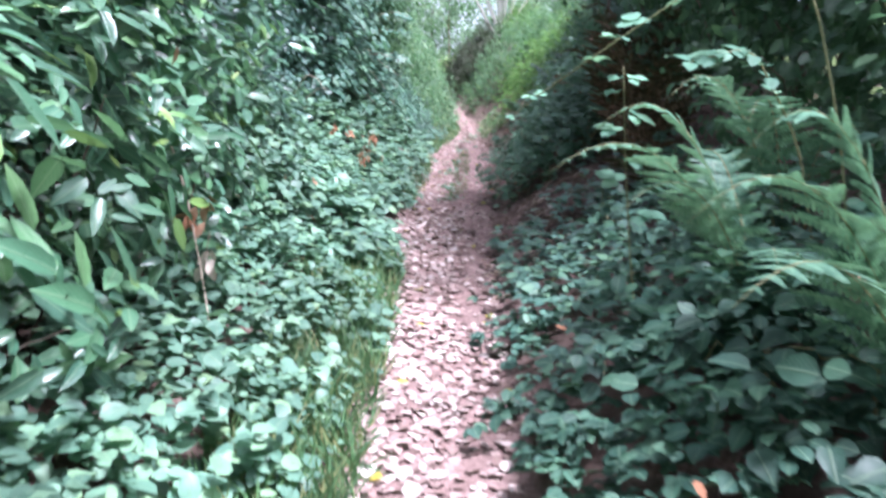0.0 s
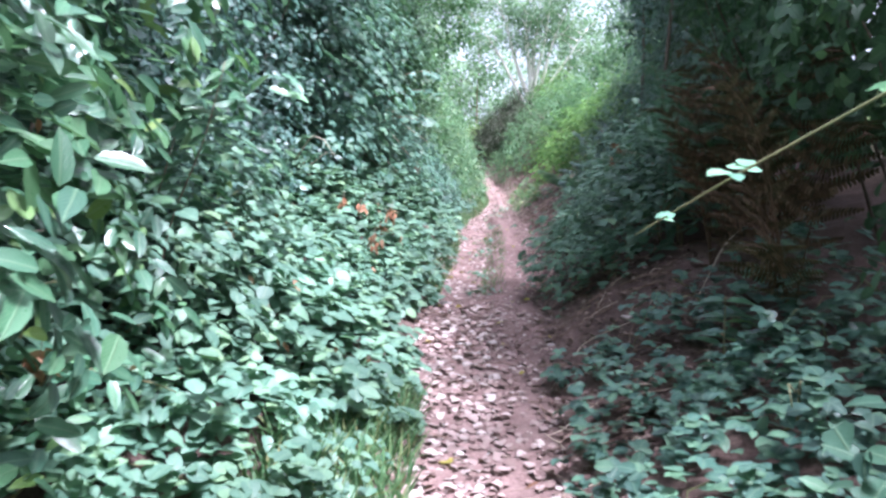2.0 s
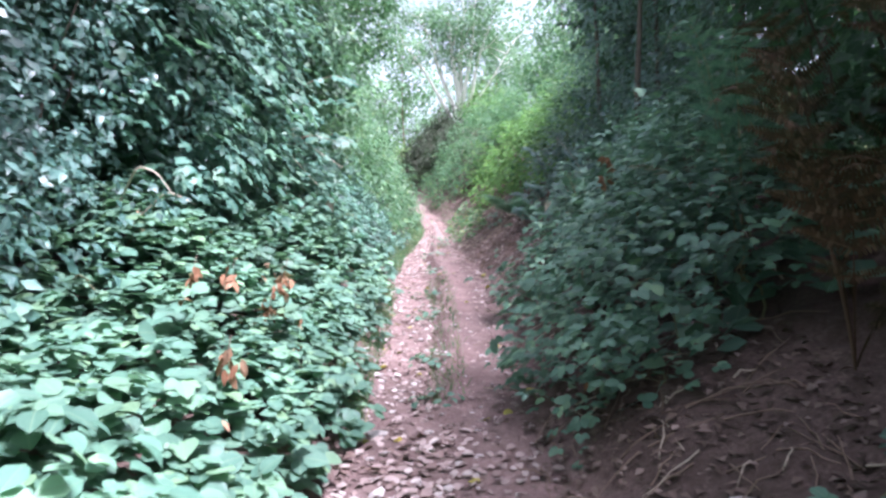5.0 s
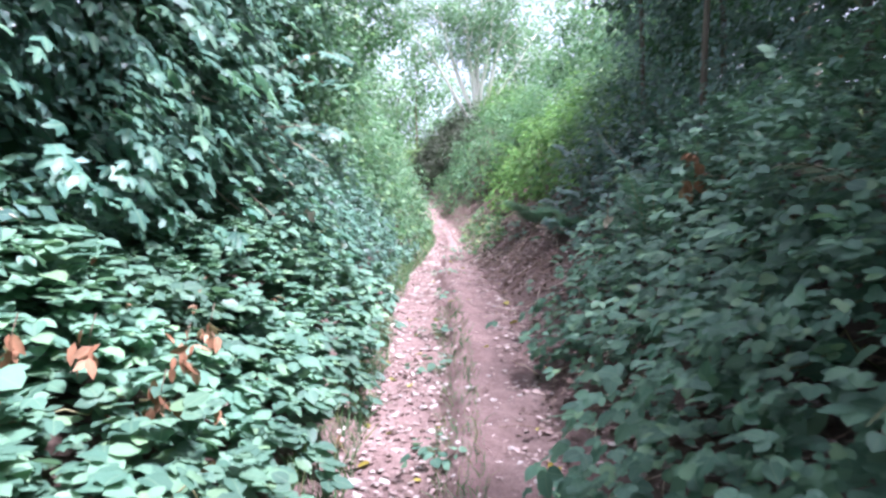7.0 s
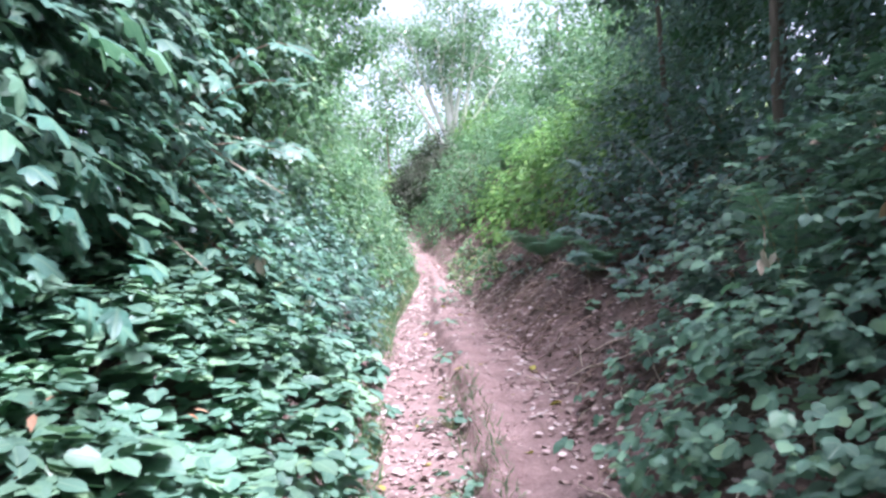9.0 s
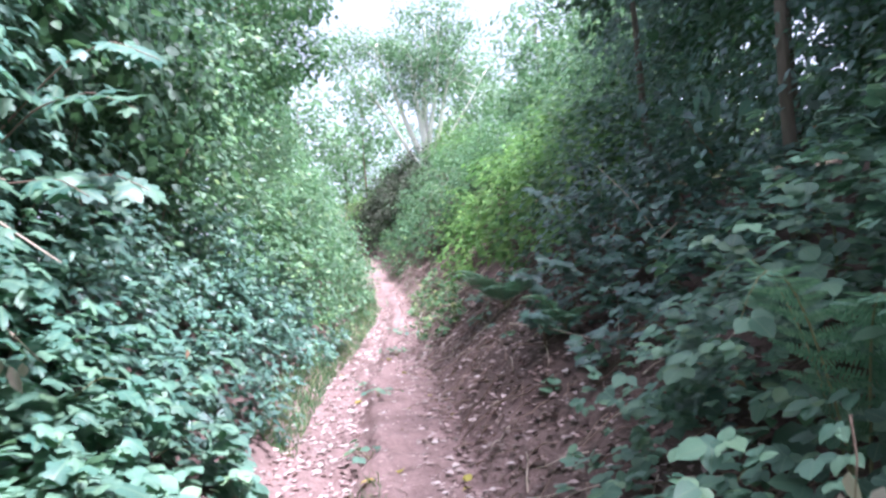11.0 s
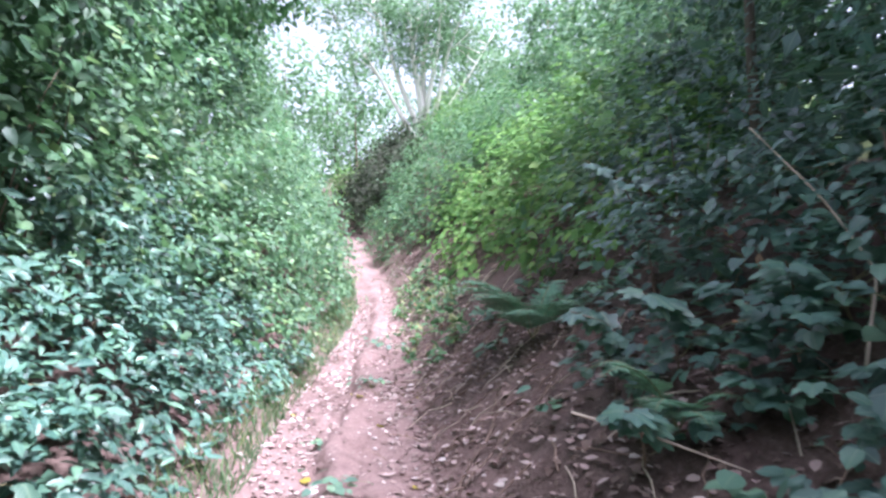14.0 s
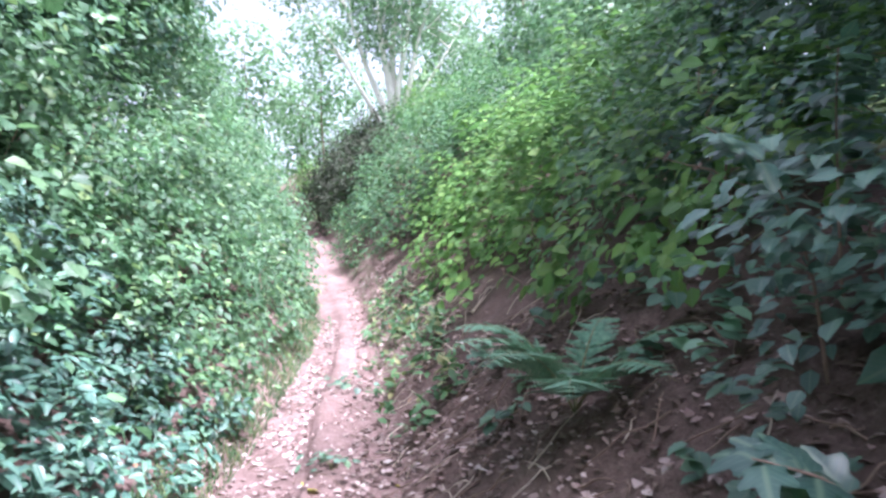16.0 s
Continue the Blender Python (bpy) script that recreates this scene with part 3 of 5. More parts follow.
def thicket(name, side, y0, y1, prof, shape, mat, size, dens, label, category, near=0, stems=6, stem_mat=None, dead=0, group="", depth=0.3, lump=0.12, up=0.5, wild=0.45, sprig=0.3, per=7, whorl=False):
    """A stretch of undergrowth beside the path. prof: its outer face in cross-section, as steps of (metres from the path's edge, height over the ground)."""
    prof = np.array(prof, float)
    seg = np.linalg.norm(np.diff(prof, axis=0), axis=1)
    at = np.r_[0, np.cumsum(seg)]
    n = int(dens * at[-1] * (y1 - y0))
    ym = (y0 + y1) / 2
    xm = float(middle(ym) + side * (half(ym) + prof[:, 0].mean() + 0.3))
    g = land1(xm, ym)
    root = thing(name, (xm, ym, g), label, category, group)
    o = np.array([xm, ym, g])

    def face(k, extra=0.0, sharp=1.6):
        s = RNG.uniform(0, at[-1], k)
        y = RNG.uniform(y0 - 0.1, y1 + 0.1, k) + RNG.normal(0, 0.1, k)
        i = np.clip(np.searchsorted(at, s) - 1, 0, len(seg) - 1)
        tan = np.diff(prof, axis=0)[i] / seg[i][:, None]
        d, h = np.interp(s, at, prof[:, 0]), np.interp(s, at, prof[:, 1])
        h = h * (1 + 0.22 * wave(y * 1.0, s * 0.3, 2.1, y0))
        inn = depth * (RNG.random(k) ** sharp) + extra - lump * (1.3 * wave(y, s, 2.6, side) + wave(y, s, 5.2, 3 + side) + 0.6 * wave(y, s, 11.0, 5)) - np.where(RNG.random(k) < 0.04, RNG.uniform(0, 0.2, k), 0)
        nd, nh = -tan[:, 1], tan[:, 0]
        d, h = d - nd * inn, h - nh * inn
        x = middle(y) + side * (half(y) + d)
        lo = land(x, y)
        keep = h > 0.015
        nr = np.c_[side * nd, RNG.normal(-0.25, 0.2, k), nh]
        return np.c_[x, y, lo + h][keep] - o, unit(nr)[keep]

    # leaves sit along short sprigs that stick out of the mass
    p, q = face(max(8, n // per))
    k = len(p)
    out = unit(q * 0.7 + np.array([0, 0, 0.45]) + RNG.normal(0, 0.55, (k, 3)))
    ln = sprig * RNG.uniform(0.35, 1.2, k)
    i = np.repeat(np.arange(k), per)
    t = RNG.uniform(0.7, 1, len(i)) if whorl else RNG.uniform(-0.35, 1, len(i))
    p = p[i] + out[i] * (ln[i] * t)[:, None] + np.c_[np.zeros((len(i), 2)), -0.25 * ln[i] * np.maximum(t, 0) ** 2] + RNG.normal(0, 0.02 + 0.06 * sprig, (len(i), 3))
    ok = p[:, 2] + g > land(p[:, 0] + xm, p[:, 1] + ym) + 0.015
    p, q, i = p[ok], q[i][ok], i[ok]
    nrm, way = blades_on(p, q, up, wild)
    if whorl:
        # leaves spread like a rosette from the end of each sprig
        rad = unit(RNG.normal(0, 1, (len(i), 3)))
        rad = unit(rad - out[i] * np.sum(rad * out[i], 1, keepdims=True))
        way = rad + out[i] * RNG.uniform(0.1, 0.7, (len(i), 1)) + np.array([0, 0, 0.1])
        nrm = out[i] + np.array([0, 0, 0.5]) + RNG.normal(0, 0.2, (len(i), 3))
    else:
        way = way * 0.8 + out[i] * 0.7
    j = RNG.permutation(len(p))
    p, q, nrm, way = p[j], q[j], nrm[j], way[j]
    s = size * RNG.uniform(0.6, 1.25, len(p))
    if near:
        near = min(near, len(p) // 3)
        pick = np.zeros(len(p), bool)
        pick[:near] = True
        single_leaves(root, shape, mat, p[pick], nrm[pick], way[pick], s[pick])
        p, q, nrm, way, s = p[~pick], q[~pick], nrm[~pick], way[~pick], s[~pick]
    v, f, u = leaves(shape, p, nrm, way, s)
    piece("foliage", mesh_from("foliage", v, f, mat, u), root, kind="stuff")
    p2, q2 = face(max(40, n // 9), depth + 0.1)
    if len(p2):
        nr, wy = blades_on(p2, q2)
        v, f, u = leaves(OVATE if size > 0.1 else SMALL, p2, nr, wy, max(size, 0.09) * 1.7 * RNG.uniform(0.8, 1.3, len(p2)))
        piece("inner_foliage", mesh_from("inner_foliage", v, f, mat, u), root, kind="stuff")
    for k in range(stems):
        e = p[RNG.integers(len(p))] + np.array([side * 0.12, 0, 0])
        a = np.array([e[0] + side * (RNG.uniform(0.2, 0.7) + 0.3 * max(0, e[2] - 0.8)), e[1] + RNG.uniform(-0.5, 0.5)])
        b = (a[0], a[1], land1(a[0] + xm, a[1] + ym) - g - 0.03)
        v, f = tube(bow(b, e, 0.15, 9, 0.03), np.linspace(0.007, 0.002, 9) * (1 + 0.25 * max(0, e[2])), 5)
        piece("stem", mesh_from("stem", v, f, stem_mat or M_TWIG), root)
    if dead:
        p3, q3 = face(dead // 4 + 12, -0.02, 8)
        idx = RNG.integers(len(p3), size=dead)
        hang = np.tile([0, 0, -1.0], (dead, 1)) + RNG.normal(0, 0.4, (dead, 3))
        single_leaves(root, NARROW, M_DEAD, p3[idx] + RNG.normal(0, 0.04, (dead, 3)), q3[idx] + RNG.normal(0, 0.5, (dead, 3)), hang, RNG.uniform(0.05, 0.085, dead), "dead_leaf")
    return root


def run(y0, y1, step):
    k = max(1, round((y1 - y0) / step))
    e = np.linspace(y0, y1, k + 1)
    return list(zip(e[:-1], e[1:]))


# ---- left of the path ----
for a, b in run(-0.6, 4.6, 1.3):
    thicket("laurel_shrub", -1, a, b, [(1.1, 0.3), (0.88, 0.7), (0.8, 1.2), (0.88, 1.9), (1.2, 2.7), (1.7, 3.3)], LAUREL, M_LAUREL, 0.115, 520, "glossy laurel shrub with whorls of long leaves beside the path", "shrub", 55, 6, M_BARK, 9, "laurels", 0.5, 0.2, 0.7, 0.5, 0.3, 9, True)
for a, b in run(4.6, 5.8, 1.2):
    thicket("laurel_shrub", -1, a, b, [(1.1, 1.1), (0.95, 1.5), (0.95, 2.1), (1.2, 2.8), (1.7, 3.4)], LAUREL, M_LAUREL, 0.125, 400, "glossy laurel shrub with long leaves behind the brambles", "shrub", 40, 2, M_BARK, 0, "laurels", 0.45, 0.1, 0.7, 0.5, 0.25, 9, True)
for a, b in run(0.4, 5.6, 1.3):
    thicket("weed_patch", -1, a, b, [(-0.02, 0.03), (0.2, 0.16), (0.5, 0.30), (0.9, 0.40), (1.4, 0.42), (1.9, 0.45)], BROAD, M_BRAMBLE, 0.075, 900, "low pale green nettles and bramble shoots at the path's edge", "weeds", 60, 5, M_CANE, 3, "weeds along the edge", 0.2, 0.05, 0.9, 0.45, 0.14, 6)
for a, b in run(4.5, 6.7, 1.1):
    thicket("bramble_bush", -1, a, b, [(0.55, 0.4), (0.8, 0.75), (1.1, 1.0), (1.5, 1.2)], BROAD, M_BRAMBLE, 0.085, 520, "tall pale green bramble growth leaning against the laurels", "bush", 20, 6, M_CANE, 8, "brambles on the bank", 0.3, 0.12, 1.0, 0.4, 0.25, 6)
for a, b in run(5.4, 14.6, 1.15):
    thicket("bramble_bush", -1, a, b, [(0.0, 0.04), (0.18, 0.18), (0.5, 0.32), (1.0, 0.46), (1.6, 0.6), (2.3, 0.7)], THREE, M_BRAMBLE, 0.165, 470, "bramble bush with pale green leaves and a few dead ones", "bush", 65, 7, M_CANE, {9: 26, 10: 30}.get(int(round(a)), 5), "brambles on the bank", 0.3, 0.06, 1.0, 0.35, 0.22, 5)
for a, b in run(5.6, 11.2, 1.5):
    thicket("evergreen_shrub", -1, a, b, [(1.4, 0.6), (1.6, 1.3), (1.65, 2.2), (1.7, 3.2), (1.8, 4.2), (2.2, 5.2)], SMALL, M_DARK, 0.08, 800, "dark glossy evergreen shrub behind the brambles", "shrub", 0, 3, M_BARK, 0, "dark shrubs", 0.6, 0.28, 0.5, 0.5, 0.45, 14)
for a, b in run(10.4, 15.4, 1.25):
    thicket("sycamore_shrub", -1, a, b, [(1.2, 0.7), (1.3, 1.4), (1.25, 2.2), (1.3, 3.0), (1.5, 4.0), (2.0, 5.2)], LOBED, M_MAPLE, 0.15, 230, "sycamore shrub with broad lobed leaves over the brambles", "shrub", 55, 2, M_BARK, 0, "sycamores", 0.6, 0.2, 1.2, 0.35, 0.55, 7)
for a, b in run(13.0, 15.2, 1.1):
    thicket("sycamore_shrub", -1, a, b, [(0.3, 0.35), (0.5, 0.7), (0.85, 1.05), (1.2, 1.4)], LOBED, M_MAPLE, 0.125, 230, "low sycamore shoots with broad lobed leaves over the brambles", "shrub", 25, 5, M_CANE, 0, "sycamores", 0.35, 0.15, 1.2, 0.35, 0.35, 7)
for a, b in run(14.4, 20.2, 1.45):
    thicket("ivy_patch", -1, a, b, [(0.02, 0.03), (0.15, 0.2), (0.45, 0.5), (0.8, 0.85), (1.1, 1.3)], NARROW, M_IVY, 0.10, 680, "dense dark green privet and ivy low on the bank", "shrub", 60, 6, M_CANE, 2, "low growth on the bank", 0.25, 0.08, 0.7, 0.45, 0.25, 9)
# canopy leaves instead of hedge ones: the overhang's shade is in the colour
for a, b in run(15.0, 18.2, 1.6):
    thicket("hedgerow_shrub", -1, a, b, [(1.8, 0.9), (1.95, 1.5), (1.6, 2.0), (1.0, 2.4), (0.85, 3.0), (1.0, 3.8), (1.7, 4.6)], OVATE, M_CANOPY, 0.10, 460, "dark overhanging shrub above the low growth", "shrub", 0, 3, M_BARK, 0, "shrubs behind", 0.5, 0.22, 0.7, 0.5, 0.5, 12)
for a, b in run(17.2, 21.4, 1.4):
    thicket("hedge_bush", -1, a, b, [(0.6, 0.7), (0.9, 1.2), (1.15, 1.75), (1.25, 2.4), (1.6, 3.2)], OVATE, M_HEDGE, 0.105, 380, "dense bright green hedge bush on the bank", "hedge", 0, 6, M_TWIG, 0, "hedge along the path", 0.55, 0.42, 0.8, 0.5, 0.6, 14)
for a, b in run(21.0, 25.5, 1.5):
    thicket("hedge_bush", -1, a, b, [(0.75, 0.7), (1.1, 1.25), (1.6, 1.9), (2.3, 2.6), (3.0, 3.0)], SMALL, M_HEDGE, 0.10, 620, "dense bright green hedge bush on the bank", "hedge", 0, 8, M_TWIG, 0, "hedge along the path", 0.55, 0.40, 0.8, 0.5, 0.6, 14)
for a, b in run(19.8, 27.0, 1.8):
    thicket("hedge_bush", -1, a, b, [(0.0, 0.03), (0.15, 0.3), (0.4, 0.7), (0.75, 1.2), (1.1, 1.8)], SMALL, M_HEDGE, 0.09, 650, "dense bright green hedge bush reaching down to the path", "hedge", 0, 8, M_TWIG, 0, "hedge along the path", 0.25, 0.2, 0.5, 0.5, 0.4, 12)
for a, b in run(26.5, 35.0, 2.1):
    thicket("hedge_bush", -1, a, b, [(0.0, 0.03), (0.3, 0.6), (0.7, 1.3), (1.2, 2.2), (1.9, 3.4), (2.6, 4.6), (3.6, 5.4)], SMALL, M_HEDGE, 0.12, 320, "dense bright green hedge bush beside the lane's end", "hedge", 0, 8, M_TWIG, 0, "hedge along the path", 0.4, 0.25, 0.5, 0.5, 0.6, 14)

for a, b in run(-1.5, 16.0, 2.5):
    thicket("hedgerow_shrub", -1, a, b, [(2.7, 0.3), (2.6, 1.6), (2.5, 3.0), (2.4, 4.4), (2.8, 6.0)], OVATE, M_MAPLE, 0.17, 220, "tall leafy shrub closing the bank behind", "shrub", 0, 2, M_BARK, 0, "shrubs behind", 0.6, 0.3, 0.8, 0.5, 0.6, 10)
for a, b in run(-2.0, 28.0, 3.0):
    thicket("hedgerow_shrub", -1, a, b, [(4.0, 0.0), (4.1, 1.6), (4.0, 3.2), (4.2, 5.4)], OVATE, M_CANOPY, 0.26, 90, "tall leafy shrub closing the far side of the bank", "shrub", 0, 2, M_BARK, 0, "shrubs behind", 0.5, 0.3, 0.8, 0.5, 0.6, 10)
for a, b in run(14.5, 27.0, 2.5):
    thicket("hedgerow_shrub", -1, a, b, [(2.6, 2.2), (2.5, 3.2), (2.4, 4.2), (2.7, 5.4), (3.4, 6.4)], OVATE, M_CANOPY if a < 19 else M_MAPLE, 0.13, 260, "tall leafy tree growth over the hedge", "shrub", 0, 2, M_BARK, 0, "shrubs behind", 0.7, 0.35, 0.8, 0.5, 0.8, 14)
for x, y, h, r, lean, blobs in (
    (-3.6, 13.0, 5.5, 0.10, (0.6, -0.2), [(0.9, -0.2, 3.2, 1.3, 1.5, 1.1, 900), (0.6, 0.6, 4.4, 1.5, 1.7, 1.1, 900)]),
    (-4.4, 9.0, 6.5, 0.13, (0.4, 0.2), [(0.6, -0.8, 3.6, 1.6, 1.8, 1.2, 1100), (0.8, 0.6, 4.8, 1.8, 1.8, 1.2, 1000)]),
    (-4.6, 4.5, 6.5, 0.14, (0.3, 0.2), [(0.8, -1.2, 3.8, 1.8, 1.8, 1.3, 1100), (0.8, 0.8, 4.6, 1.8, 1.8, 1.3, 1000)])):
    tree("sycamore_tree", x, y, h, r, lean, 8, blobs, LOBED, M_MAPLE, 0.17, M_BARK, "young tree with broad lobed leaves overhanging the bank")
for x, y, h, blobs in (
    (-4.6, 18.0, 7.0, [(0.6, -0.8, 4.2, 1.9, 2.2, 1.5, 2600), (1.9, 1.2, 4.6, 1.5, 1.5, 0.6, 1500), (2.2, 0.6, 5.6, 1.6, 1.6, 0.6, 1400), (0.2, 0, 6.2, 2.0, 2.0, 1.3, 1500)]),
    (-4.8, 24.0, 8.0, [(0.6, -0.8, 4.0, 1.9, 2.4, 1.5, 2400), (2.8, -1.0, 3.4, 1.5, 1.6, 0.5, 1800), (3.4, 0.4, 4.1, 1.6, 1.6, 0.45, 1700), (3.5, -0.4, 4.9, 1.6, 1.6, 0.45, 1700), (3.3, 0.8, 5.7, 1.7, 1.6, 0.5, 1600), (1.6, 0, 6.6, 2.0, 2.2, 1.0, 1500)]),
    (-4.0, 28.5, 7.5, [(1.4, 0.2, 3.4, 1.4, 1.6, 0.7, 1500), (1.6, 0, 4.6, 1.4, 1.6, 0.6, 1300), (0.6, 0, 6.0, 2.0, 2.0, 1.2, 1300)]),
    (-5.6, 31.0, 8.0, [(0.9, -0.6, 4.0, 2.0, 2.6, 1.6, 1800), (0.0, 0.8, 6.0, 2.0, 2.4, 1.6, 1300)])):
    tree("hedgerow_tree", x, y, h, 0.12, (0.3, 0), 6, blobs, SMALL, M_HEDGE, 0.14, M_BARK, "leafy hedgerow tree standing on the bank")

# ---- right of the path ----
# Dark leaf colours carry the shade that the brambles stand in here.
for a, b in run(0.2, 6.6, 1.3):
    thicket("weed_patch", 1, a, b, [(-0.03, 0.04), (0.15, 0.14), (0.55, 0.26), (1.0, 0.34), (1.6, 0.42)], THREE, M_IVY if a > 2.4 else M_SHADE_DARK, 0.11, 330, "low dull green brambles in the shade beside the path", "weeds", 55, 5, M_CANE, 3, "weeds in the shade", 0.2, 0.05, 0.9, 0.4, 0.14, 4)
# shade under the ferns is in these leaves' colour
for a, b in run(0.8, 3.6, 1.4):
    thicket("weed_patch", 1, a, b, [(0.45, 0.2), (0.7, 0.38), (1.0, 0.5), (1.5, 0.6)], BROAD, M_SHADE_DARK, 0.085, 420, "dark leafy weeds under the ferns in the shade", "weeds", 30, 6, M_CANE, 2, "weeds in the shade", 0.25, 0.1, 0.8, 0.5, 0.25, 6)
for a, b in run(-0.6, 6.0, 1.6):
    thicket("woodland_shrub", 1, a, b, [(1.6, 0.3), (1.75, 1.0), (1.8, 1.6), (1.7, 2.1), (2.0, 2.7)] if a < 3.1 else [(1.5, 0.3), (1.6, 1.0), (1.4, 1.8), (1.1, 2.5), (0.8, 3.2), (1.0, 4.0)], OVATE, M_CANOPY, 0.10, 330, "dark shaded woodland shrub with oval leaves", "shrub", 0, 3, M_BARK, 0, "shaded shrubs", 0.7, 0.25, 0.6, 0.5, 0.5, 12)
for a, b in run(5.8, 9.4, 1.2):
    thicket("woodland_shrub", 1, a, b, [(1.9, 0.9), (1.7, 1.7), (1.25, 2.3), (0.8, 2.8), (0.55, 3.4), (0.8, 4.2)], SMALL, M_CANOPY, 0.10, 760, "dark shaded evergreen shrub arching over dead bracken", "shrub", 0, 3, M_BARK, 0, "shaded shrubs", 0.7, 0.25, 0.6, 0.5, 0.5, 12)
for a, b in run(8.3, 12.0, 1.2):
    thicket("bramble_bush", 1, a, b, [(0.14, 0.04), (0.32, 0.26), (0.6, 0.54), (0.9, 0.78), (1.35, 0.95), (1.9, 1.0)], THREE, M_BRAMBLE, 0.105, 620, "bramble bush with dull green leaves in the shade", "bush", 75, 8, M_CANE, {8: 4, 11: 18}.get(int(a), 4), "brambles in the shade", 0.35, 0.2, 0.9, 0.45, 0.42, 5)
for a, b in run(11.9, 13.1, 1.2):
    thicket("bramble_bush", 1, a, b, [(0.25, 0.04), (0.45, 0.25), (0.8, 0.45), (1.3, 0.6), (1.9, 0.7)], THREE, M_BRAMBLE, 0.105, 560, "bramble bush with dull green leaves in the shade", "bush", 60, 6, M_CANE, 4, "brambles in the shade", 0.35, 0.2, 0.9, 0.45, 0.42, 5)
# dusky leaf colour puts the bank's shade on these brambles
for a, b in run(13.0, 16.4, 1.2):
    thicket("bramble_bush", 1, a, b, [(0.75, 0.05), (0.95, 0.25), (1.3, 0.45), (1.7, 0.6), (2.2, 0.7)], THREE, M_DUSK, 0.125, 210, "straggling bramble with broad leaves on the bare bank", "bush", 80, 6, M_CANE, 2, "brambles in the shade", 0.25, 0.05, 0.9, 0.4, 0.2, 5)
for a, b in run(9.2, 19.6, 1.5):
    thicket("woodland_shrub", 1, a, b, [(2.2, 0.5), (2.4, 1.1), (2.6, 1.8), (2.5, 2.6), (2.3, 3.4), (2.2, 4.2), (2.7, 5.0)], SMALL, M_DUSK if a > 11 else M_CANOPY, 0.085, 620, "dark shaded shrub with dusky leaves on the steep bank", "shrub", 0, 3, M_BARK, 0, "shaded shrubs", 0.6, 0.22, 0.9, 0.4, 0.6, 14)
for a, b in run(14.9, 17.4, 1.25):
    thicket("elder_shrub", 1, a, b, [(1.5, 0.3), (1.25, 0.5), (1.15, 0.7), (1.3, 0.95), (1.7, 1.1), (2.2, 1.3)], OVATE, M_DUSK, 0.085, 280, "dusky shaded shrub leaning out over the bare bank", "shrub", 30, 5, M_TWIG, 0, "dusky shrubs", 0.5, 0.2, 2.0, 0.3, 0.45, 9)
for a, b in run(17.8, 27.5, 1.4):
    thicket("bank_shrub", 1, a, b, [(0.8, 0.05), (0.9, 0.4), (1.15, 0.8), (1.6, 1.1), (2.2, 1.3), (2.8, 1.5)] if a > 20.5 else [(1.5, 0.1), (1.5, 0.6), (1.7, 1.0), (2.2, 1.3), (2.8, 1.4)], OVATE, M_LIME if int(a * 3) % 3 else M_HEDGE, 0.11, 340, "fresh bright green shrub spilling down the steep bank", "shrub", 60 if a < 24 else 0, 8, M_TWIG, 0, "bright shrubs on the bank", 0.5, 0.26, 1.0, 0.4, 0.55, 12)
for a, b in run(23.0, 33.0, 2.0):
    thicket("hedge_bush", 1, a, b, [(2.4, 0.5), (3.2, 0.9), (4.2, 1.4), (5.2, 2.4)], SMALL, M_HEDGE, 0.11, 420, "leafy hedge bush along the top of the bank", "hedge", 0, 6, M_TWIG, 0, "hedge on the bank top", 0.5, 0.25, 0.6, 0.5, 0.5, 14)
for a, b in run(19.5, 23.2, 1.8):
    thicket("hedge_bush", 1, a, b, [(2.3, 1.2), (2.8, 1.6), (3.4, 2.1), (4.2, 2.7)], SMALL, M_HEDGE, 0.10, 480, "leafy hedge bush along the top of the bank", "hedge", 0, 8, M_TWIG, 0, "hedge on the bank top", 0.5, 0.25, 0.6, 0.5, 0.7, 14)
# Dry growth whose dark colour also stands for shade on the bank.
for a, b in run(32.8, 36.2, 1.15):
    thicket("dry_shrub", 1, a, b, [(0.12, 0.05), (0.3, 0.5), (0.7, 0.8), (1.3, 0.9), (2.0, 0.9)], SMALL, M_DRY, 0.12, 420, "dry brown growth hanging down the bank, darkened as in shade", "shrub", 0, 12, M_BARK, 0, "dry growth under the tree", 0.4, 0.2, 0.4, 0.6, 0.5, 10)
for a, b in run(27.0, 33.0, 2.0):
    thicket("bank_shrub", 1, a, b, [(0.15, 0.05), (0.4, 0.5), (0.8, 0.8), (1.4, 1.0), (2.2, 1.2), (3.2, 1.6)], SMALL, M_HEDGE, 0.10, 480, "green shrub on the steep bank near the lane's bend", "shrub", 0, 8, M_TWIG, 0, "shrubs near the bend", 0.4, 0.2, 0.6, 0.5, 0.5, 12)

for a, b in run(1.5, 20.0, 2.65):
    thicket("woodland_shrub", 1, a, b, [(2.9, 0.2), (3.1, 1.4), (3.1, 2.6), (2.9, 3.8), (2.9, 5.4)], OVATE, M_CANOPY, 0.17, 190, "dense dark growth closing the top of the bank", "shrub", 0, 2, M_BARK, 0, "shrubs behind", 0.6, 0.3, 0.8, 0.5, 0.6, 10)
for a, b in run(20.0, 33.0, 2.6):
    thicket("woodland_shrub", 1, a, b, [(4.6, 0.2), (4.8, 1.2), (5.0, 2.2), (5.4, 3.2)], OVATE, M_HEDGE, 0.15, 200, "dense green growth closing the top of the bank", "shrub", 0, 2, M_BARK, 0, "shrubs behind", 0.6, 0.3, 0.8, 0.5, 0.6, 10)
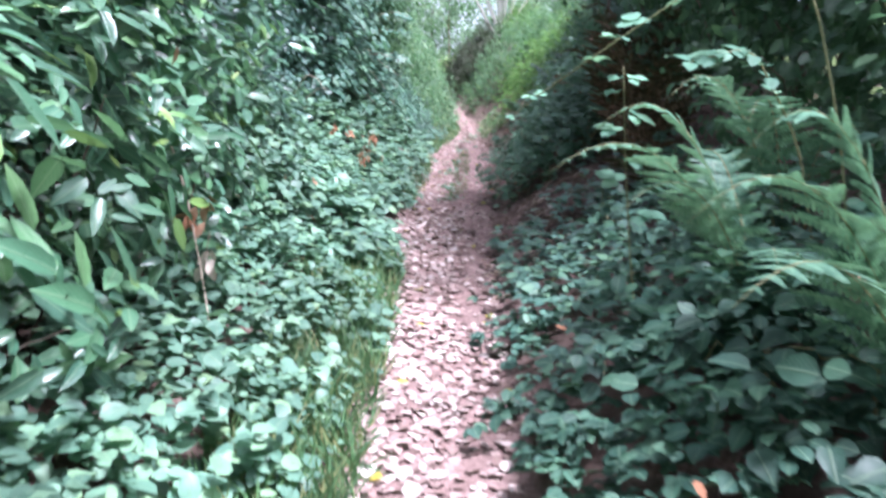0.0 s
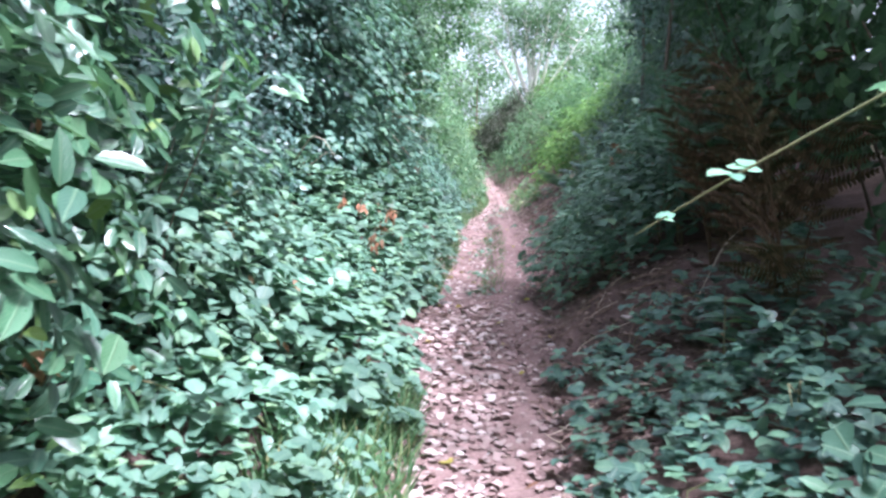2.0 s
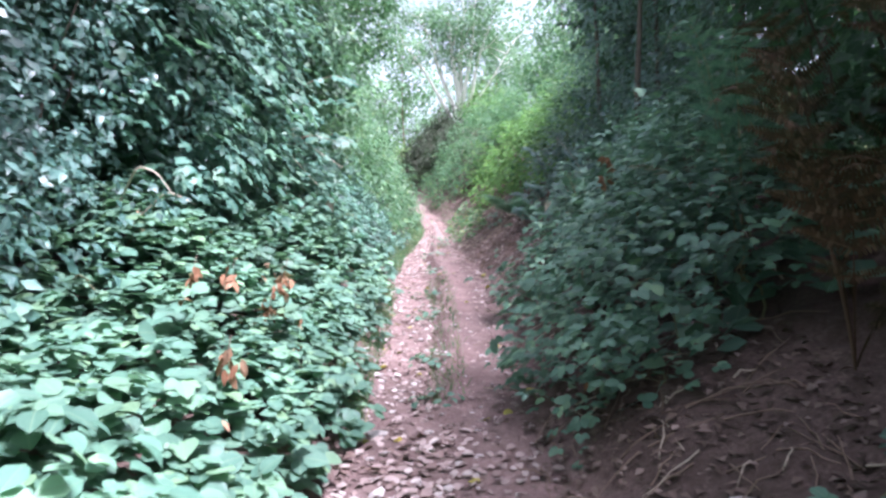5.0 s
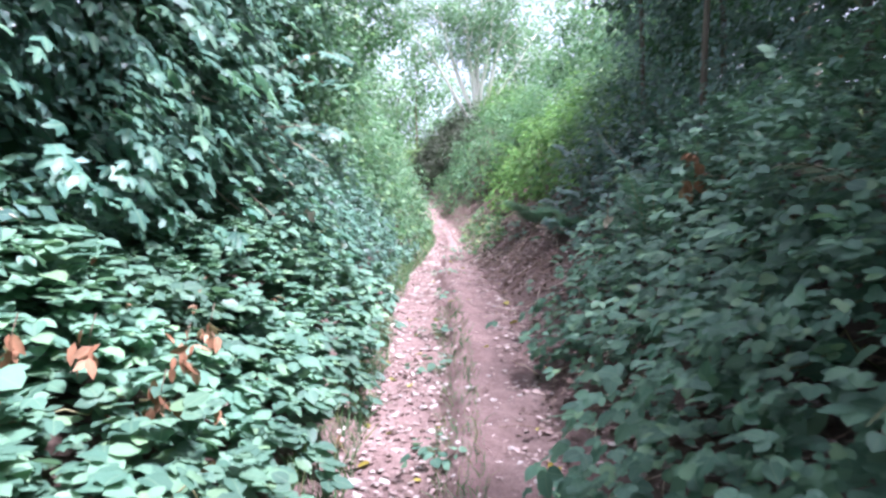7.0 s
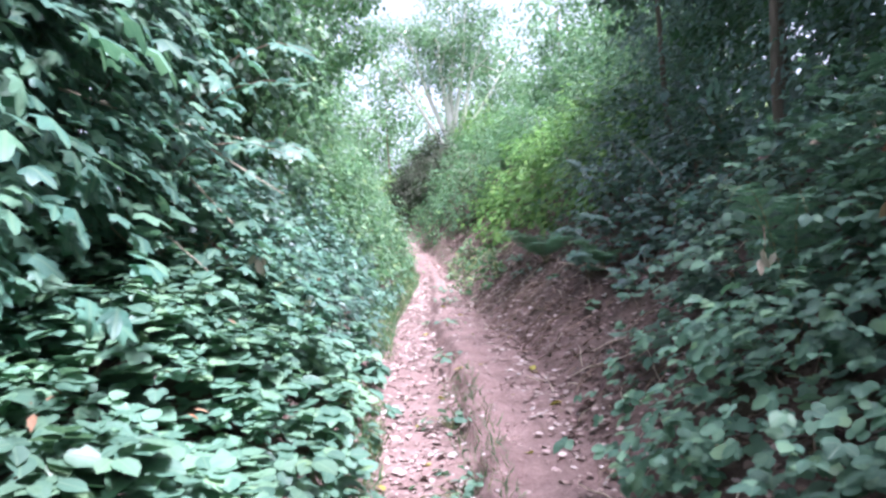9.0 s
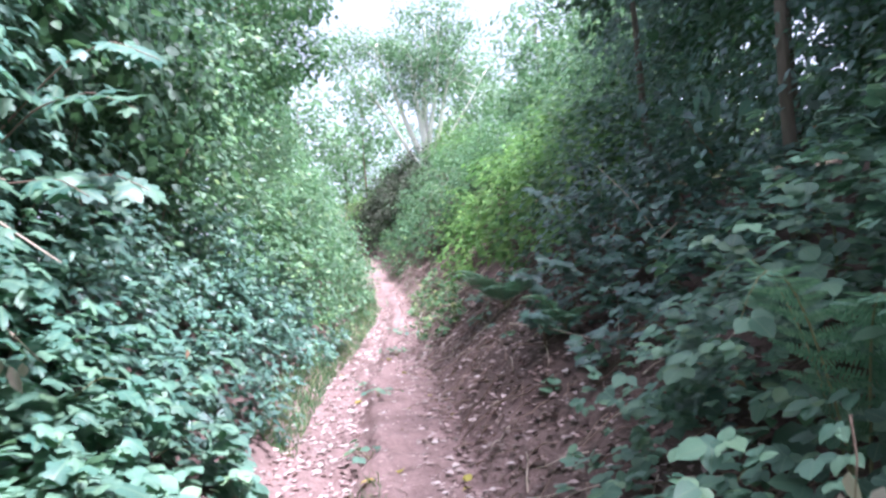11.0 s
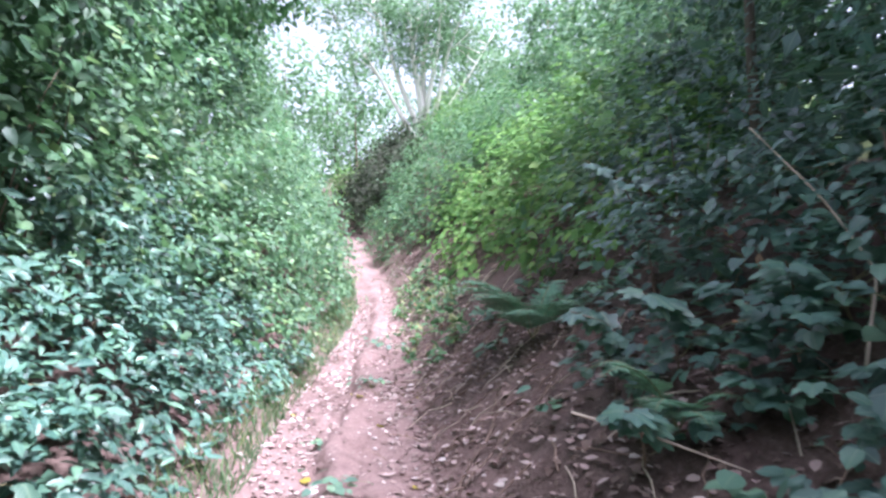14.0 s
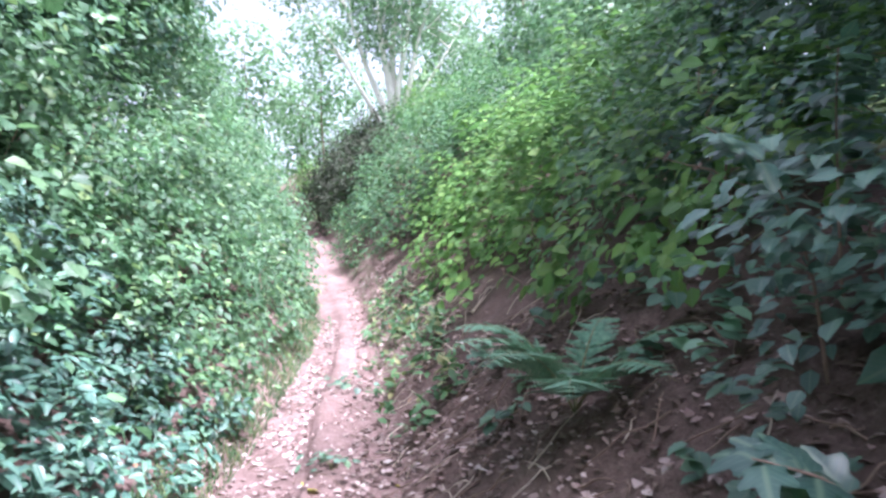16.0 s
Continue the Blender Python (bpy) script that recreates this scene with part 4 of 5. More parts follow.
for x, y, h, r, blobs in (
    # unseen tree added to shade the right half of the path
    (5.1, 3.7, 8, 0.15, [(-1.2, 0, 4.8, 1.9, 1.5, 1.0, 2000)]),
    (4.9, 6.4, 8, 0.16, [(-1.5, 0, 4.4, 2.0, 2.2, 1.2, 3000), (-0.8, 0.5, 6.0, 2.2, 2.2, 1.4, 2000)]),
    (5.2, 9.0, 9, 0.18, [(-0.8, -0.5, 4.0, 2.0, 2.2, 1.2, 2400), (-1.0, 1.0, 5.6, 2.2, 2.2, 1.3, 1920), (0, 0, 7.0, 2.2, 2.2, 1.3, 1500)]),
    (5.5, 13.0, 9, 0.16, [(-1.5, -0.5, 4.0, 1.9, 2.2, 1.2, 2400), (-1.0, 1.0, 5.4, 2.1, 2.2, 1.3, 1920), (0, 0, 6.8, 2.2, 2.2, 1.3, 1500)]),
    (5.9, 17.0, 9, 0.18, [(-1.4, -0.5, 3.8, 1.9, 2.2, 1.2, 2800), (-0.9, 1.0, 5.2, 2.0, 2.2, 1.3, 2200), (0, 0, 6.5, 2.2, 2.2, 1.3, 1400)]),
    (8.0, 22.0, 8, 0.15, [(-0.9, -0.5, 3.2, 1.8, 2.2, 1.3, 2400), (-0.5, 1.0, 4.8, 1.9, 2.2, 1.3, 1800), (0, 0, 6.0, 2.0, 2.2, 1.3, 1400)]),
    (9.8, 34.0, 9, 0.15, [(-1.6, -0.5, 4.6, 1.8, 2.0, 1.2, 1500), (-0.8, 0, 6.6, 2.2, 2.2, 1.5, 1400), (0, 0, 3.0, 2.0, 2.0, 1.4, 1300)]),
    (8.6, 28.0, 8, 0.15, [(-0.8, -0.5, 2.8, 1.8, 2.4, 1.3, 2000), (-0.4, 1.0, 4.6, 1.9, 2.4, 1.4, 1600)])):
    # crowns before y = 20 take the leaf colour with shade in it
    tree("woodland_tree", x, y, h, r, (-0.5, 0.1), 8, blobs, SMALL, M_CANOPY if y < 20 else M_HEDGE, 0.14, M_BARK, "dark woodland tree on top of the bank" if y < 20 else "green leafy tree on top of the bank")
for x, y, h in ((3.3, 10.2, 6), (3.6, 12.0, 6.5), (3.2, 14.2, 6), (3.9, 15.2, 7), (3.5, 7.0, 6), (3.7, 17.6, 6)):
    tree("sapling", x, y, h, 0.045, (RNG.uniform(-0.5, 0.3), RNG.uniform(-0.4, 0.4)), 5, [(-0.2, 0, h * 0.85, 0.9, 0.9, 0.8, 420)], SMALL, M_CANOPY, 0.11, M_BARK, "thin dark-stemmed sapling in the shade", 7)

fern(1.3, 2.85, [(195, 0.80, 0.72, 0.95), (214, 0.75, 0.60, 0.85), (170, 0.75, 0.86, 0.7), (110, 0.60, 0.7, 0.5), (250, 0.63, 0.4, 0.6)], "fresh green bracken fern leaning over the path")
fern(1.45, 1.95, [(181, 0.95, 0.84, 0.78), (200, 0.90, 0.66, 0.8), (160, 0.85, 1.0, 0.6), (265, 0.63, 0.6, 0.5)], "fresh green bracken fern leaning over the path")
fern(1.75, 3.6, [(190, 0.70, 0.9, 0.7), (150, 0.63, 0.9, 0.6), (230, 0.70, 0.8, 0.7), (280, 0.56, 0.7, 0.5)], "tall green bracken fern in the shade")
fern(1.8, 11.9, [(200, 0.45, 0.72, 0.4), (250, 0.45, 0.66, 0.4), (150, 0.40, 0.75, 0.35)], "green fern rising among the brambles")
fern(1.95, 8.9, [(200, 0.70, 1.5, 0.6), (240, 0.70, 1.4, 0.6), (160, 0.63, 1.5, 0.5)], "tall green bracken above the brambles")
fern(2.0, 18.0, [(200, 0.84, 0.38, 0.75), (175, 0.84, 0.42, 0.7), (222, 0.81, 0.34, 0.8), (150, 0.62, 0.4, 0.6), (250, 0.78, 0.25, 0.9), (280, 0.78, 0.3, 0.85), (325, 0.70, 0.4, 0.85), (40, 0.50, 0.4, 0.5)], "spreading green fern growing from the bare bank")
fern(1.95, 15.35, [(200, 0.44, 0.25, 0.4), (235, 0.44, 0.16, 0.42), (260, 0.44, 0.12, 0.42), (165, 0.40, 0.25, 0.36), (300, 0.38, 0.16, 0.32)], "small green fern beside the path")
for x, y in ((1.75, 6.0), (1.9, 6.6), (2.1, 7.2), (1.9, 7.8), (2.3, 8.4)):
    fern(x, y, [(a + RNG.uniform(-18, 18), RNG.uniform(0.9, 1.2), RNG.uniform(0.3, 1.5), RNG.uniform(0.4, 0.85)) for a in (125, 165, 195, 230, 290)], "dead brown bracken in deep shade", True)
for a, b in run(14.8, 19.4, 1.5):
    thicket("bank_weed", 1, a, b, [(0.55, 0.04), (0.9, 0.14), (1.5, 0.22), (2.2, 0.3)], BROAD, M_BRAMBLE, 0.10, 70, "sparse broad-leaved weeds on the bare bank", "weeds", 60, 3, M_CANE, 2, "weeds on the bank", 0.1, 0.04, 0.9, 0.4, 0.14, 6)
for a, b in run(19.6, 25.0, 1.8):
    thicket("bank_weed", 1, a, b, [(-0.1, 0.02), (0.2, 0.08), (0.6, 0.14)], NARROW, M_GRASS, 0.11, 260, "dry grass and weeds at the foot of the bank", "weeds", 40, 3, M_PALETWIG, 3, "weeds on the bank", 0.06, 0.03, 0.4, 0.6, 0.12, 6)


# ---- the end of the lane ----
def many_stemmed(x, y):
    g = land1(x, y)
    root = thing("hazel_tree", (x, y, g), "pale many-stemmed tree with thin leaves on the bank top", "tree")
    V, F, U, o = [], [], [], 0
    for lx, ly, h, r in ((-0.4, 0, 5.6, 0.20), (0.3, 0.2, 6.8, 0.17), (-1.9, 0.3, 6.2, 0.14), (1.7, 0, 5.8, 0.14), (1.0, -0.3, 7.0, 0.13), (-3.4, -0.2, 5.6, 0.10), (3.0, 0.3, 5.0, 0.10)):
        t = np.linspace(0, 1, 14)
        pts = np.c_[lx * t ** 1.25 + 0.07 * np.sin(t * 8 + lx * 3), ly * t + 0.05 * np.sin(t * 7 + lx), -0.2 + h * t]
        v, f = tube(pts, 1.1 * r * (1 - 0.8 * t) * (1 + 0.4 * np.exp(-t * 15)), 7)
        piece("stem", mesh_from("stem", v, f, M_PALEBARK), root)
        for k in (7, 9, 10, 11, 12, 13):
            e = pts[k] + np.array([RNG.uniform(-1.4, 1.4), RNG.uniform(-0.9, 0.9), RNG.uniform(0.3, 1.3)])
            v, f = tube(bow(pts[k], e, 0.12, 7, 0.04), np.linspace(r * 0.35, 0.008, 7), 5)
            piece("branch", mesh_from("branch", v, f, M_PALEBARK), root)
            n = 260
            q = unit(RNG.normal(size=(n, 3)))
            p = e + q * np.array([1.25, 1.0, 0.7]) * RNG.random((n, 1)) ** 0.5
            nrm, way = blades_on(p, q, 0.6, 0.6)
            v, f, u = leaves(SMALL, p, nrm, way, RNG.uniform(0.11, 0.19, n))
            V.append(v), F.append(f + o), U.append(u)
            o += len(v)
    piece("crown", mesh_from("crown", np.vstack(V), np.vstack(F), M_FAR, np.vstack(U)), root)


many_stemmed(3.15, 40.0)


def root_bank():
    """Bare roots and dry stalks hanging down the dark bank under the tree."""
    root = thing("root_tangle", (1.0, 38.0, land1(1.0, 38.0)), "dark tangle of roots and dry stalks under the tree", "roots")
    o = np.array([1.0, 38.0, land1(1.0, 38.0)])
    for k in range(110):
        x, y = RNG.uniform(0.4, 3.2), RNG.uniform(35.3, 39.6)
        a = np.array([x, y, land1(x, y)])
        e = a + np.array([RNG.uniform(-0.9, 0.2), RNG.uniform(-0.7, 0.2), RNG.uniform(-0.3, 0.7)])
        e[2] = max(e[2], land1(e[0], e[1]) - 0.02)
        v, f = tube(bow(a, e, 0.25, 7, 0.05) - o, np.linspace(0.02, 0.006, 7), 5)
        piece("root", mesh_from("root", v, f, M_BARK), root)


root_bank()
for x, y, r, n, mt in ((-1.3, 41.5, (1.0, 1.0, 0.9), 1300, M_FAR), (0.6, 40.0, (1.1, 1.2, 1.0), 1300, M_LIME), (4.4, 39.8, (1.5, 1.6, 1.2), 1700, M_LIME), (6.5, 38.0, (1.8, 2.2, 1.7), 1700, M_HEDGE), (-2.9, 40.6, (1.3, 1.3, 1.5), 1500, M_HEDGE), (4.0, 37.0, (1.1, 1.3, 0.6), 1200, M_HEDGE), (4.2, 34.4, (1.1, 1.5, 0.8), 1400, M_LIME), (-4.2, 41.5, (1.8, 1.6, 1.8), 1400, M_FAR)):
    bush("bank_shrub", x, y, r, SMALL, mt, 0.13, n, "bright leafy shrub on the bank top in full daylight", "shrub", 0, 8, M_TWIG, 0.5, group="shrubs near the bend", side=-1)
# more dry growth with the shade below the tree in its colour
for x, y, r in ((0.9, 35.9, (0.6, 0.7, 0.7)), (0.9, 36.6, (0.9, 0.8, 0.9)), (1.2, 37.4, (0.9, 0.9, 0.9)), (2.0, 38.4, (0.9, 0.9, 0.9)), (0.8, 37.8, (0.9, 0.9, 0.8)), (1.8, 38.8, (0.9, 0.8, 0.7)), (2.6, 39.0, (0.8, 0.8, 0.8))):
    bush("dry_shrub", x, y, (r[0], r[1], 1.45 * r[2]), SMALL, M_DRY, 0.12, 1100, "dry brown growth hanging down the bank, darkened as in shade under the tree", "shrub", 0, 10, M_BARK, 0.35, group="dry growth under the tree", side=-1)
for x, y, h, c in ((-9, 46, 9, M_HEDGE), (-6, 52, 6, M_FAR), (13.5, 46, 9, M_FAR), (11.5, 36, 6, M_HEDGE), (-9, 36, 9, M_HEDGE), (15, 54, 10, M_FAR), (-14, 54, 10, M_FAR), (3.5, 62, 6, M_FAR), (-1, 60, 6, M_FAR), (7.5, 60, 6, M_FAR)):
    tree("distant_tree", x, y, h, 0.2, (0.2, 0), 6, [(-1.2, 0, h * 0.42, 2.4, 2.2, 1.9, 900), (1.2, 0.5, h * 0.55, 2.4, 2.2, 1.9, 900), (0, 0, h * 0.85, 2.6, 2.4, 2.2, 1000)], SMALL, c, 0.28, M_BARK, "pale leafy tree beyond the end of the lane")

# thin crowns in the leaf colour paled for glare
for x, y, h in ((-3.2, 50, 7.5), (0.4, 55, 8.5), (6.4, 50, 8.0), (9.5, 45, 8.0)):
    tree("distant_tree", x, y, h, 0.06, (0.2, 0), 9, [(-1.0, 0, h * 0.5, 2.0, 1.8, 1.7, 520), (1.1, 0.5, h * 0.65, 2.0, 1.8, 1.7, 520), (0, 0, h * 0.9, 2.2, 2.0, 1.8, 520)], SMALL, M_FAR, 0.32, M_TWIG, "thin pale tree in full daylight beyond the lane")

# ---- behind the start of the walk ----
for x, y in ((-3.5, -3.5), (-1.2, -6.0), (1.4, -6.2), (3.8, -3.5), (-6.5, -1), (7, -1)):
    tree("woodland_tree", x, y, 7, 0.15, (0.1, 0), 4, [(0, 0, 1.8, 1.8, 1.6, 1.4, 900), (0, 0.3, 4.2, 2.2, 2.0, 1.6, 1100), (0, 0, 6.4, 2.2, 2.0, 1.4, 800)], SMALL, M_CANOPY, 0.2, M_BARK, "dark leafy woodland tree where the walk begins")


# ---- shoots, branches and single plants ----
def cane(name, pts, radius, mat, label, category, leaf=None, face=(0, -0.35, 1.0)):
    """One bent shoot, with leaves (place along it, side, size) where it bears any."""
    pts = np.array(pts, float)
    t = np.linspace(0, len(pts) - 1, 6 * len(pts))
    c = np.c_[[np.interp(t, range(len(pts)), pts[:, k]) for k in range(3)]].T
    for _ in range(3):
        c[1:-1] = (c[:-2] + 2 * c[1:-1] + c[2:]) / 4
    o = c[0].copy()
    root = thing(name, o, label, category)
    v, f = tube(c - o, np.linspace(radius, radius * 0.35, len(c)), 6)
    piece("stem", mesh_from("stem", v, f, mat), root)
    if leaf:
        shape, lm, spots = leaf
        for s, side, up, size in spots:
            i = min(int(s * (len(c) - 1)), len(c) - 2)
            w = unit((c[i + 1] - c[i])[None])[0]
            ac = unit(np.cross(w, [0, 0, 1.0])[None])[0] * side
            single_leaves(root, shape, lm, (c[i] - o)[None], np.array([face]) + RNG.normal(0, 0.2, (1, 3)), (ac + up * np.array([0, 0, 1.0]) + 0.4 * w)[None], np.array([size]))
    return root


cane("bramble_shoot", [(1.75, 2.9, 0.45), (1.62, 2.9, 1.5), (1.45, 2.92, 2.2), (1.1, 3.05, 2.2), (0.70, 3.2, 1.93), (0.43, 3.4, 1.74), (0.28, 3.6, 1.61)], 0.006, M_CANE, "thin bramble shoot arching over the path with sparse leaves", "shoot", (THREE, M_FERN, [(0.45, 1, 0.3, 0.15), (0.5, -1, 0.3, 0.15), (0.56, 1, 0.2, 0.16), (0.63, 1, 0.3, 0.17), (0.65, -1, 0.2, 0.16), (0.7, 1, 0.5, 0.14), (0.83, -1, 0.3, 0.09), (0.85, 1, 0.3, 0.08), (0.97, 1, 0.2, 0.05), (0.94, -1, 0.2, 0.05)]))
cane("bramble_shoot", [(0.95, 3.3, 0.42), (0.86, 3.22, 1.0), (0.8, 3.15, 1.5), (0.77, 3.1, 1.85)], 0.005, M_CANE, "upright bramble shoot with trios of leaves beside the ferns", "shoot", (THREE, M_FERN, [(0.42, 1, 0.1, 0.17), (0.5, -1, 0.1, 0.18), (0.6, 1, 0.1, 0.17), (0.68, -1, 0.2, 0.16), (0.76, 1, 0.2, 0.16), (0.86, -1, 0.3, 0.15), (0.92, 1, 0.4, 0.13), (0.98, -1, 0.6, 0.11), (0.98, 1, 0.8, 0.10)]))
for pts, n in (([(1.8, 2.4, 0.6), (1.65, 2.4, 1.5), (1.4, 2.38, 2.05), (1.15, 2.33, 2.15), (0.9, 2.28, 1.98)], 17), ([(1.75, 3.2, 0.7), (1.6, 3.2, 1.5), (1.35, 3.18, 1.95), (1.02, 3.12, 1.86)], 13), ([(1.7, 2.0, 0.6), (1.55, 2.05, 1.6), (1.3, 2.1, 2.0), (1.1, 2.1, 1.95)], 13)):
    cane("elder_branch", pts, 0.007, M_CANE, "leafy green branch leaning out in the light", "branch", (OVATE, M_FERN, [(s, sd * RNG.uniform(0.5, 1.2), RNG.uniform(-0.3, 0.5), RNG.uniform(0.07, 0.12)) for s in np.linspace(0.45, 0.98, n) for sd in (-1, 1)]))
cane("bramble_shoot", [(1.45, 8.6, 0.9), (1.35, 8.5, 1.5), (1.2, 8.4, 1.7), (1.05, 8.3, 1.65)], 0.005, M_CANE, "bramble shoot with broad bluish leaves", "shoot", (THREE, M_BRAMBLE, [(0.6, 1, 0.1, 0.14), (0.75, -1, 0.1, 0.14), (0.9, 1, 0.1, 0.14), (0.97, -1, 0.1, 0.12)]))
# sycamore leaves in the darker colour that holds the shade
for x, y, dx, dy, h, size in ((2.45, 16.7, -0.45, -0.1, 0.85, 0.15), (2.75, 17.0, -0.2, -0.3, 0.95, 0.15), (2.75, 16.1, 0.05, -0.35, 0.7, 0.15), (2.15, 15.75, -0.25, -0.2, 0.42, 0.14), (2.0, 15.9, -0.3, 0.05, 0.36, 0.15), (2.45, 15.3, -0.2, -0.25, 0.45, 0.14), (1.75, 15.2, -0.15, -0.2, 0.28, 0.13)):
    g = land1(x, y)
    cane("maple_sapling", [(x, y, g - 0.03), (x + 0.1 * dx, y + 0.1 * dy, g + 0.45 * h), (x + 0.45 * dx, y + 0.45 * dy, g + 0.85 * h), (x + dx, y + dy, g + h)], 0.007, M_TWIG, "sycamore sapling with broad dusky leaves over the bank", "sapling",
         (LOBED, M_DUSK, [(t, sd * RNG.uniform(0.6, 1.2), RNG.uniform(-0.2, 0.3), size * RNG.uniform(0.7, 1.2)) for t in np.linspace(0.45, 0.97, 6 + int(8 * h)) for sd in (-1, 1)]), (-0.15, -0.3, 1.0))
for x, y, z in ((-1.2, 5.05, 2.3), (-1.5, 5.25, 2.0)):
    cane("laurel_sprig", [(x - 0.5, y + 0.25, 0.75), (x - 0.3, y + 0.12, 0.55 * z + 0.3), (x - 0.1, y + 0.03, 0.85 * z), (x, y, z)], 0.006, M_TWIG, "laurel sprig with a whorl of fresh leaves", "shrub", (LAUREL, M_LAUREL, [(s, sd * RNG.uniform(0.5, 1.3), RNG.uniform(0.1, 0.7), RNG.uniform(0.10, 0.155)) for s in np.linspace(0.62, 0.99, 9) for sd in (-1, 1)]), (0.2, -0.5, 0.9))
cane("laurel_sprig", [(1.35, 5.9, 0.75), (1.32, 5.85, 1.0), (1.3, 5.8, 1.25)], 0.007, M_CANE, "young laurel sprig with bright leaves on the bank", "shrub", (LONG, M_LAUREL, [(s, sd, 0.3, RNG.uniform(0.14, 0.2)) for s in np.linspace(0.35, 0.98, 8) for sd in (-1, 1)]))

for pts, face in zip(([(-2.3, 15.12, 3.44), (-1.33, 14.72, 4.16), (-0.88, 14.32, 4.16), (-0.58, 14.22, 3.99)], [(-2.3, 14.78, 3.07), (-1.37, 14.38, 3.79), (-0.92, 14.08, 3.79), (-0.62, 13.88, 3.62)], [(-2.3, 15.17, 2.70), (-1.44, 14.77, 3.42), (-0.99, 14.57, 3.42), (-0.69, 14.27, 3.25)], [(-2.3, 14.59, 2.60), (-1.56, 14.19, 3.32), (-1.11, 14.09, 3.32), (-0.81, 13.69, 3.15)]), ((0.4, -0.6, 0.8), (-0.1, -0.3, 1.0), (0.5, -0.8, 0.6), (0.2, -0.5, 0.9))):
    cane("sycamore_branch", pts, 0.008, M_TWIG, "sycamore branch with broad pale lobed leaves reaching out", "branch", (LOBED, M_MAPLE, [(RNG.uniform(0.55, 0.99), sd * RNG.uniform(0.3, 1.3), RNG.uniform(-0.7, 0.3), RNG.uniform(0.13, 0.21)) for _ in range(6) for sd in (-1, 1)]), face)

# bare pale branches in front of the lobed leaves
BARE = "bare pale branch reaching out of the bank"
for pts, r in (([(-2.3, 13.6, 2.0), (-1.95, 13.2, 2.6), (-1.9, 13.2, 2.8), (-1.95, 13.1, 3.2)], 0.014), ([(-1.9, 13.2, 2.75), (-1.7, 13.1, 2.55), (-1.45, 13.0, 2.35)], 0.01),
               ([(-2.2, 13.4, 3.6), (-1.6, 13.3, 3.35), (-1.3, 13.3, 3.28), (-1.0, 13.3, 3.18)], 0.012), ([(-1.45, 13.3, 3.3), (-1.1, 13.3, 3.05), (-0.75, 13.2, 2.8)], 0.009), ([(-1.35, 13.3, 2.95), (-1.1, 13.25, 2.65), (-0.85, 13.2, 2.4)], 0.009), ([(-1.5, 13.2, 2.6), (-1.25, 13.2, 2.35), (-1.0, 13.1, 2.1)], 0.008),
               ([(-2.0, 9.6, 2.2), (-1.75, 9.3, 2.45), (-1.6, 9.2, 2.4), (-1.5, 9.2, 2.25)], 0.009), ([(-1.9, 9.6, 2.1), (-1.6, 9.4, 2.3), (-1.4, 9.3, 2.2)], 0.007)):
    cane("bare_branch", pts, r, M_PALETWIG, BARE, "branch")
for pts, r in (([(2.5, 15.0, 2.38), (2.58, 15.05, 2.62), (2.63, 15.07, 2.8), (2.5, 15.2, 3.1), (2.3, 15.35, 3.4)], 0.009), ([(2.63, 15.07, 2.8), (2.8, 15.0, 2.95), (3.0, 14.95, 2.9)], 0.008), ([(1.53, 15.41, 2.26), (1.75, 15.15, 2.22), (2.0, 14.9, 2.14)], 0.007),
               ([(1.9, 9.4, 1.2), (1.88, 9.3, 1.9), (1.95, 9.2, 2.5)], 0.012), ([(2.3, 9.1, 1.6), (1.95, 8.9, 1.9), (1.85, 8.8, 2.2)], 0.008), ([(1.5, 6.9, 1.1), (1.75, 7.1, 1.5), (2.1, 7.3, 1.75)], 0.005)):
    cane("bare_branch", pts, r, M_PALETWIG, "thin bare branch sticking out of the shaded bank", "branch")


def hanging_leaves(x, y, z, n, mat, label, size):
    root = thing("withered_leaves", (x, y, z), label, "leaves")
    v, f = tube(np.array([(0.02, 0.02, 0.12), (0.01, 0.0, 0.06), (0, 0, 0)]), [0.003, 0.002, 0.001], 5)
    piece("stalk", mesh_from("stalk", v, f, M_TWIG), root)
    single_leaves(root, NARROW, mat, RNG.normal(0, 0.03, (n, 3)), RNG.normal(0, 0.6, (n, 3)) + np.array([0, -1, 0.2]), np.tile([0, 0, -1.0], (n, 1)) + RNG.normal(0, 0.45, (n, 3)), RNG.uniform(0.7, 1.2, n) * size)


hanging_leaves(-0.92, 13.1, 2.42, 4, M_PALE, "pale withered leaves hanging from a twig", 0.11)
hanging_leaves(1.22, 11.1, 2.22, 4, M_PALE, "pale withered leaf on the brambles", 0.06)
for x, y, z in ((-0.95, 9.65, 1.66), (-1.2, 9.35, 1.74), (-1.0, 9.5, 1.5), (-1.4, 9.2, 1.76), (-0.9, 7.9, 1.42), (-1.0, 10.2, 1.7)):
    hanging_leaves(x, y, z, 12, M_DEAD, "cluster of rusty dead leaves on the brambles", 0.08)
for x, y, z in ((1.8, 11.1, 2.58), (1.72, 11.05, 2.45), (1.92, 11.0, 2.46)):
    hanging_leaves(x, y, z, 9, M_DEAD, "cluster of reddish dead leaves on the shaded brambles", 0.11)
for x, y, z, m in ((-1.18, 3.3, 1.22, M_DEAD), (-1.3, 3.85, 1.22, M_DEAD), (-1.1, 3.25, 1.0, M_PALE)):
    hanging_leaves(x, y, z, 8, m, "withered brown leaves hanging in the laurel", 0.09)
cane("bare_branch", [(-1.35, 3.5, 1.6), (-1.2, 3.32, 1.3), (-1.1, 3.2, 0.9), (-1.02, 3.1, 0.45)], 0.006, M_PALETWIG, "pale dry cane hanging among the laurel leaves", "branch")
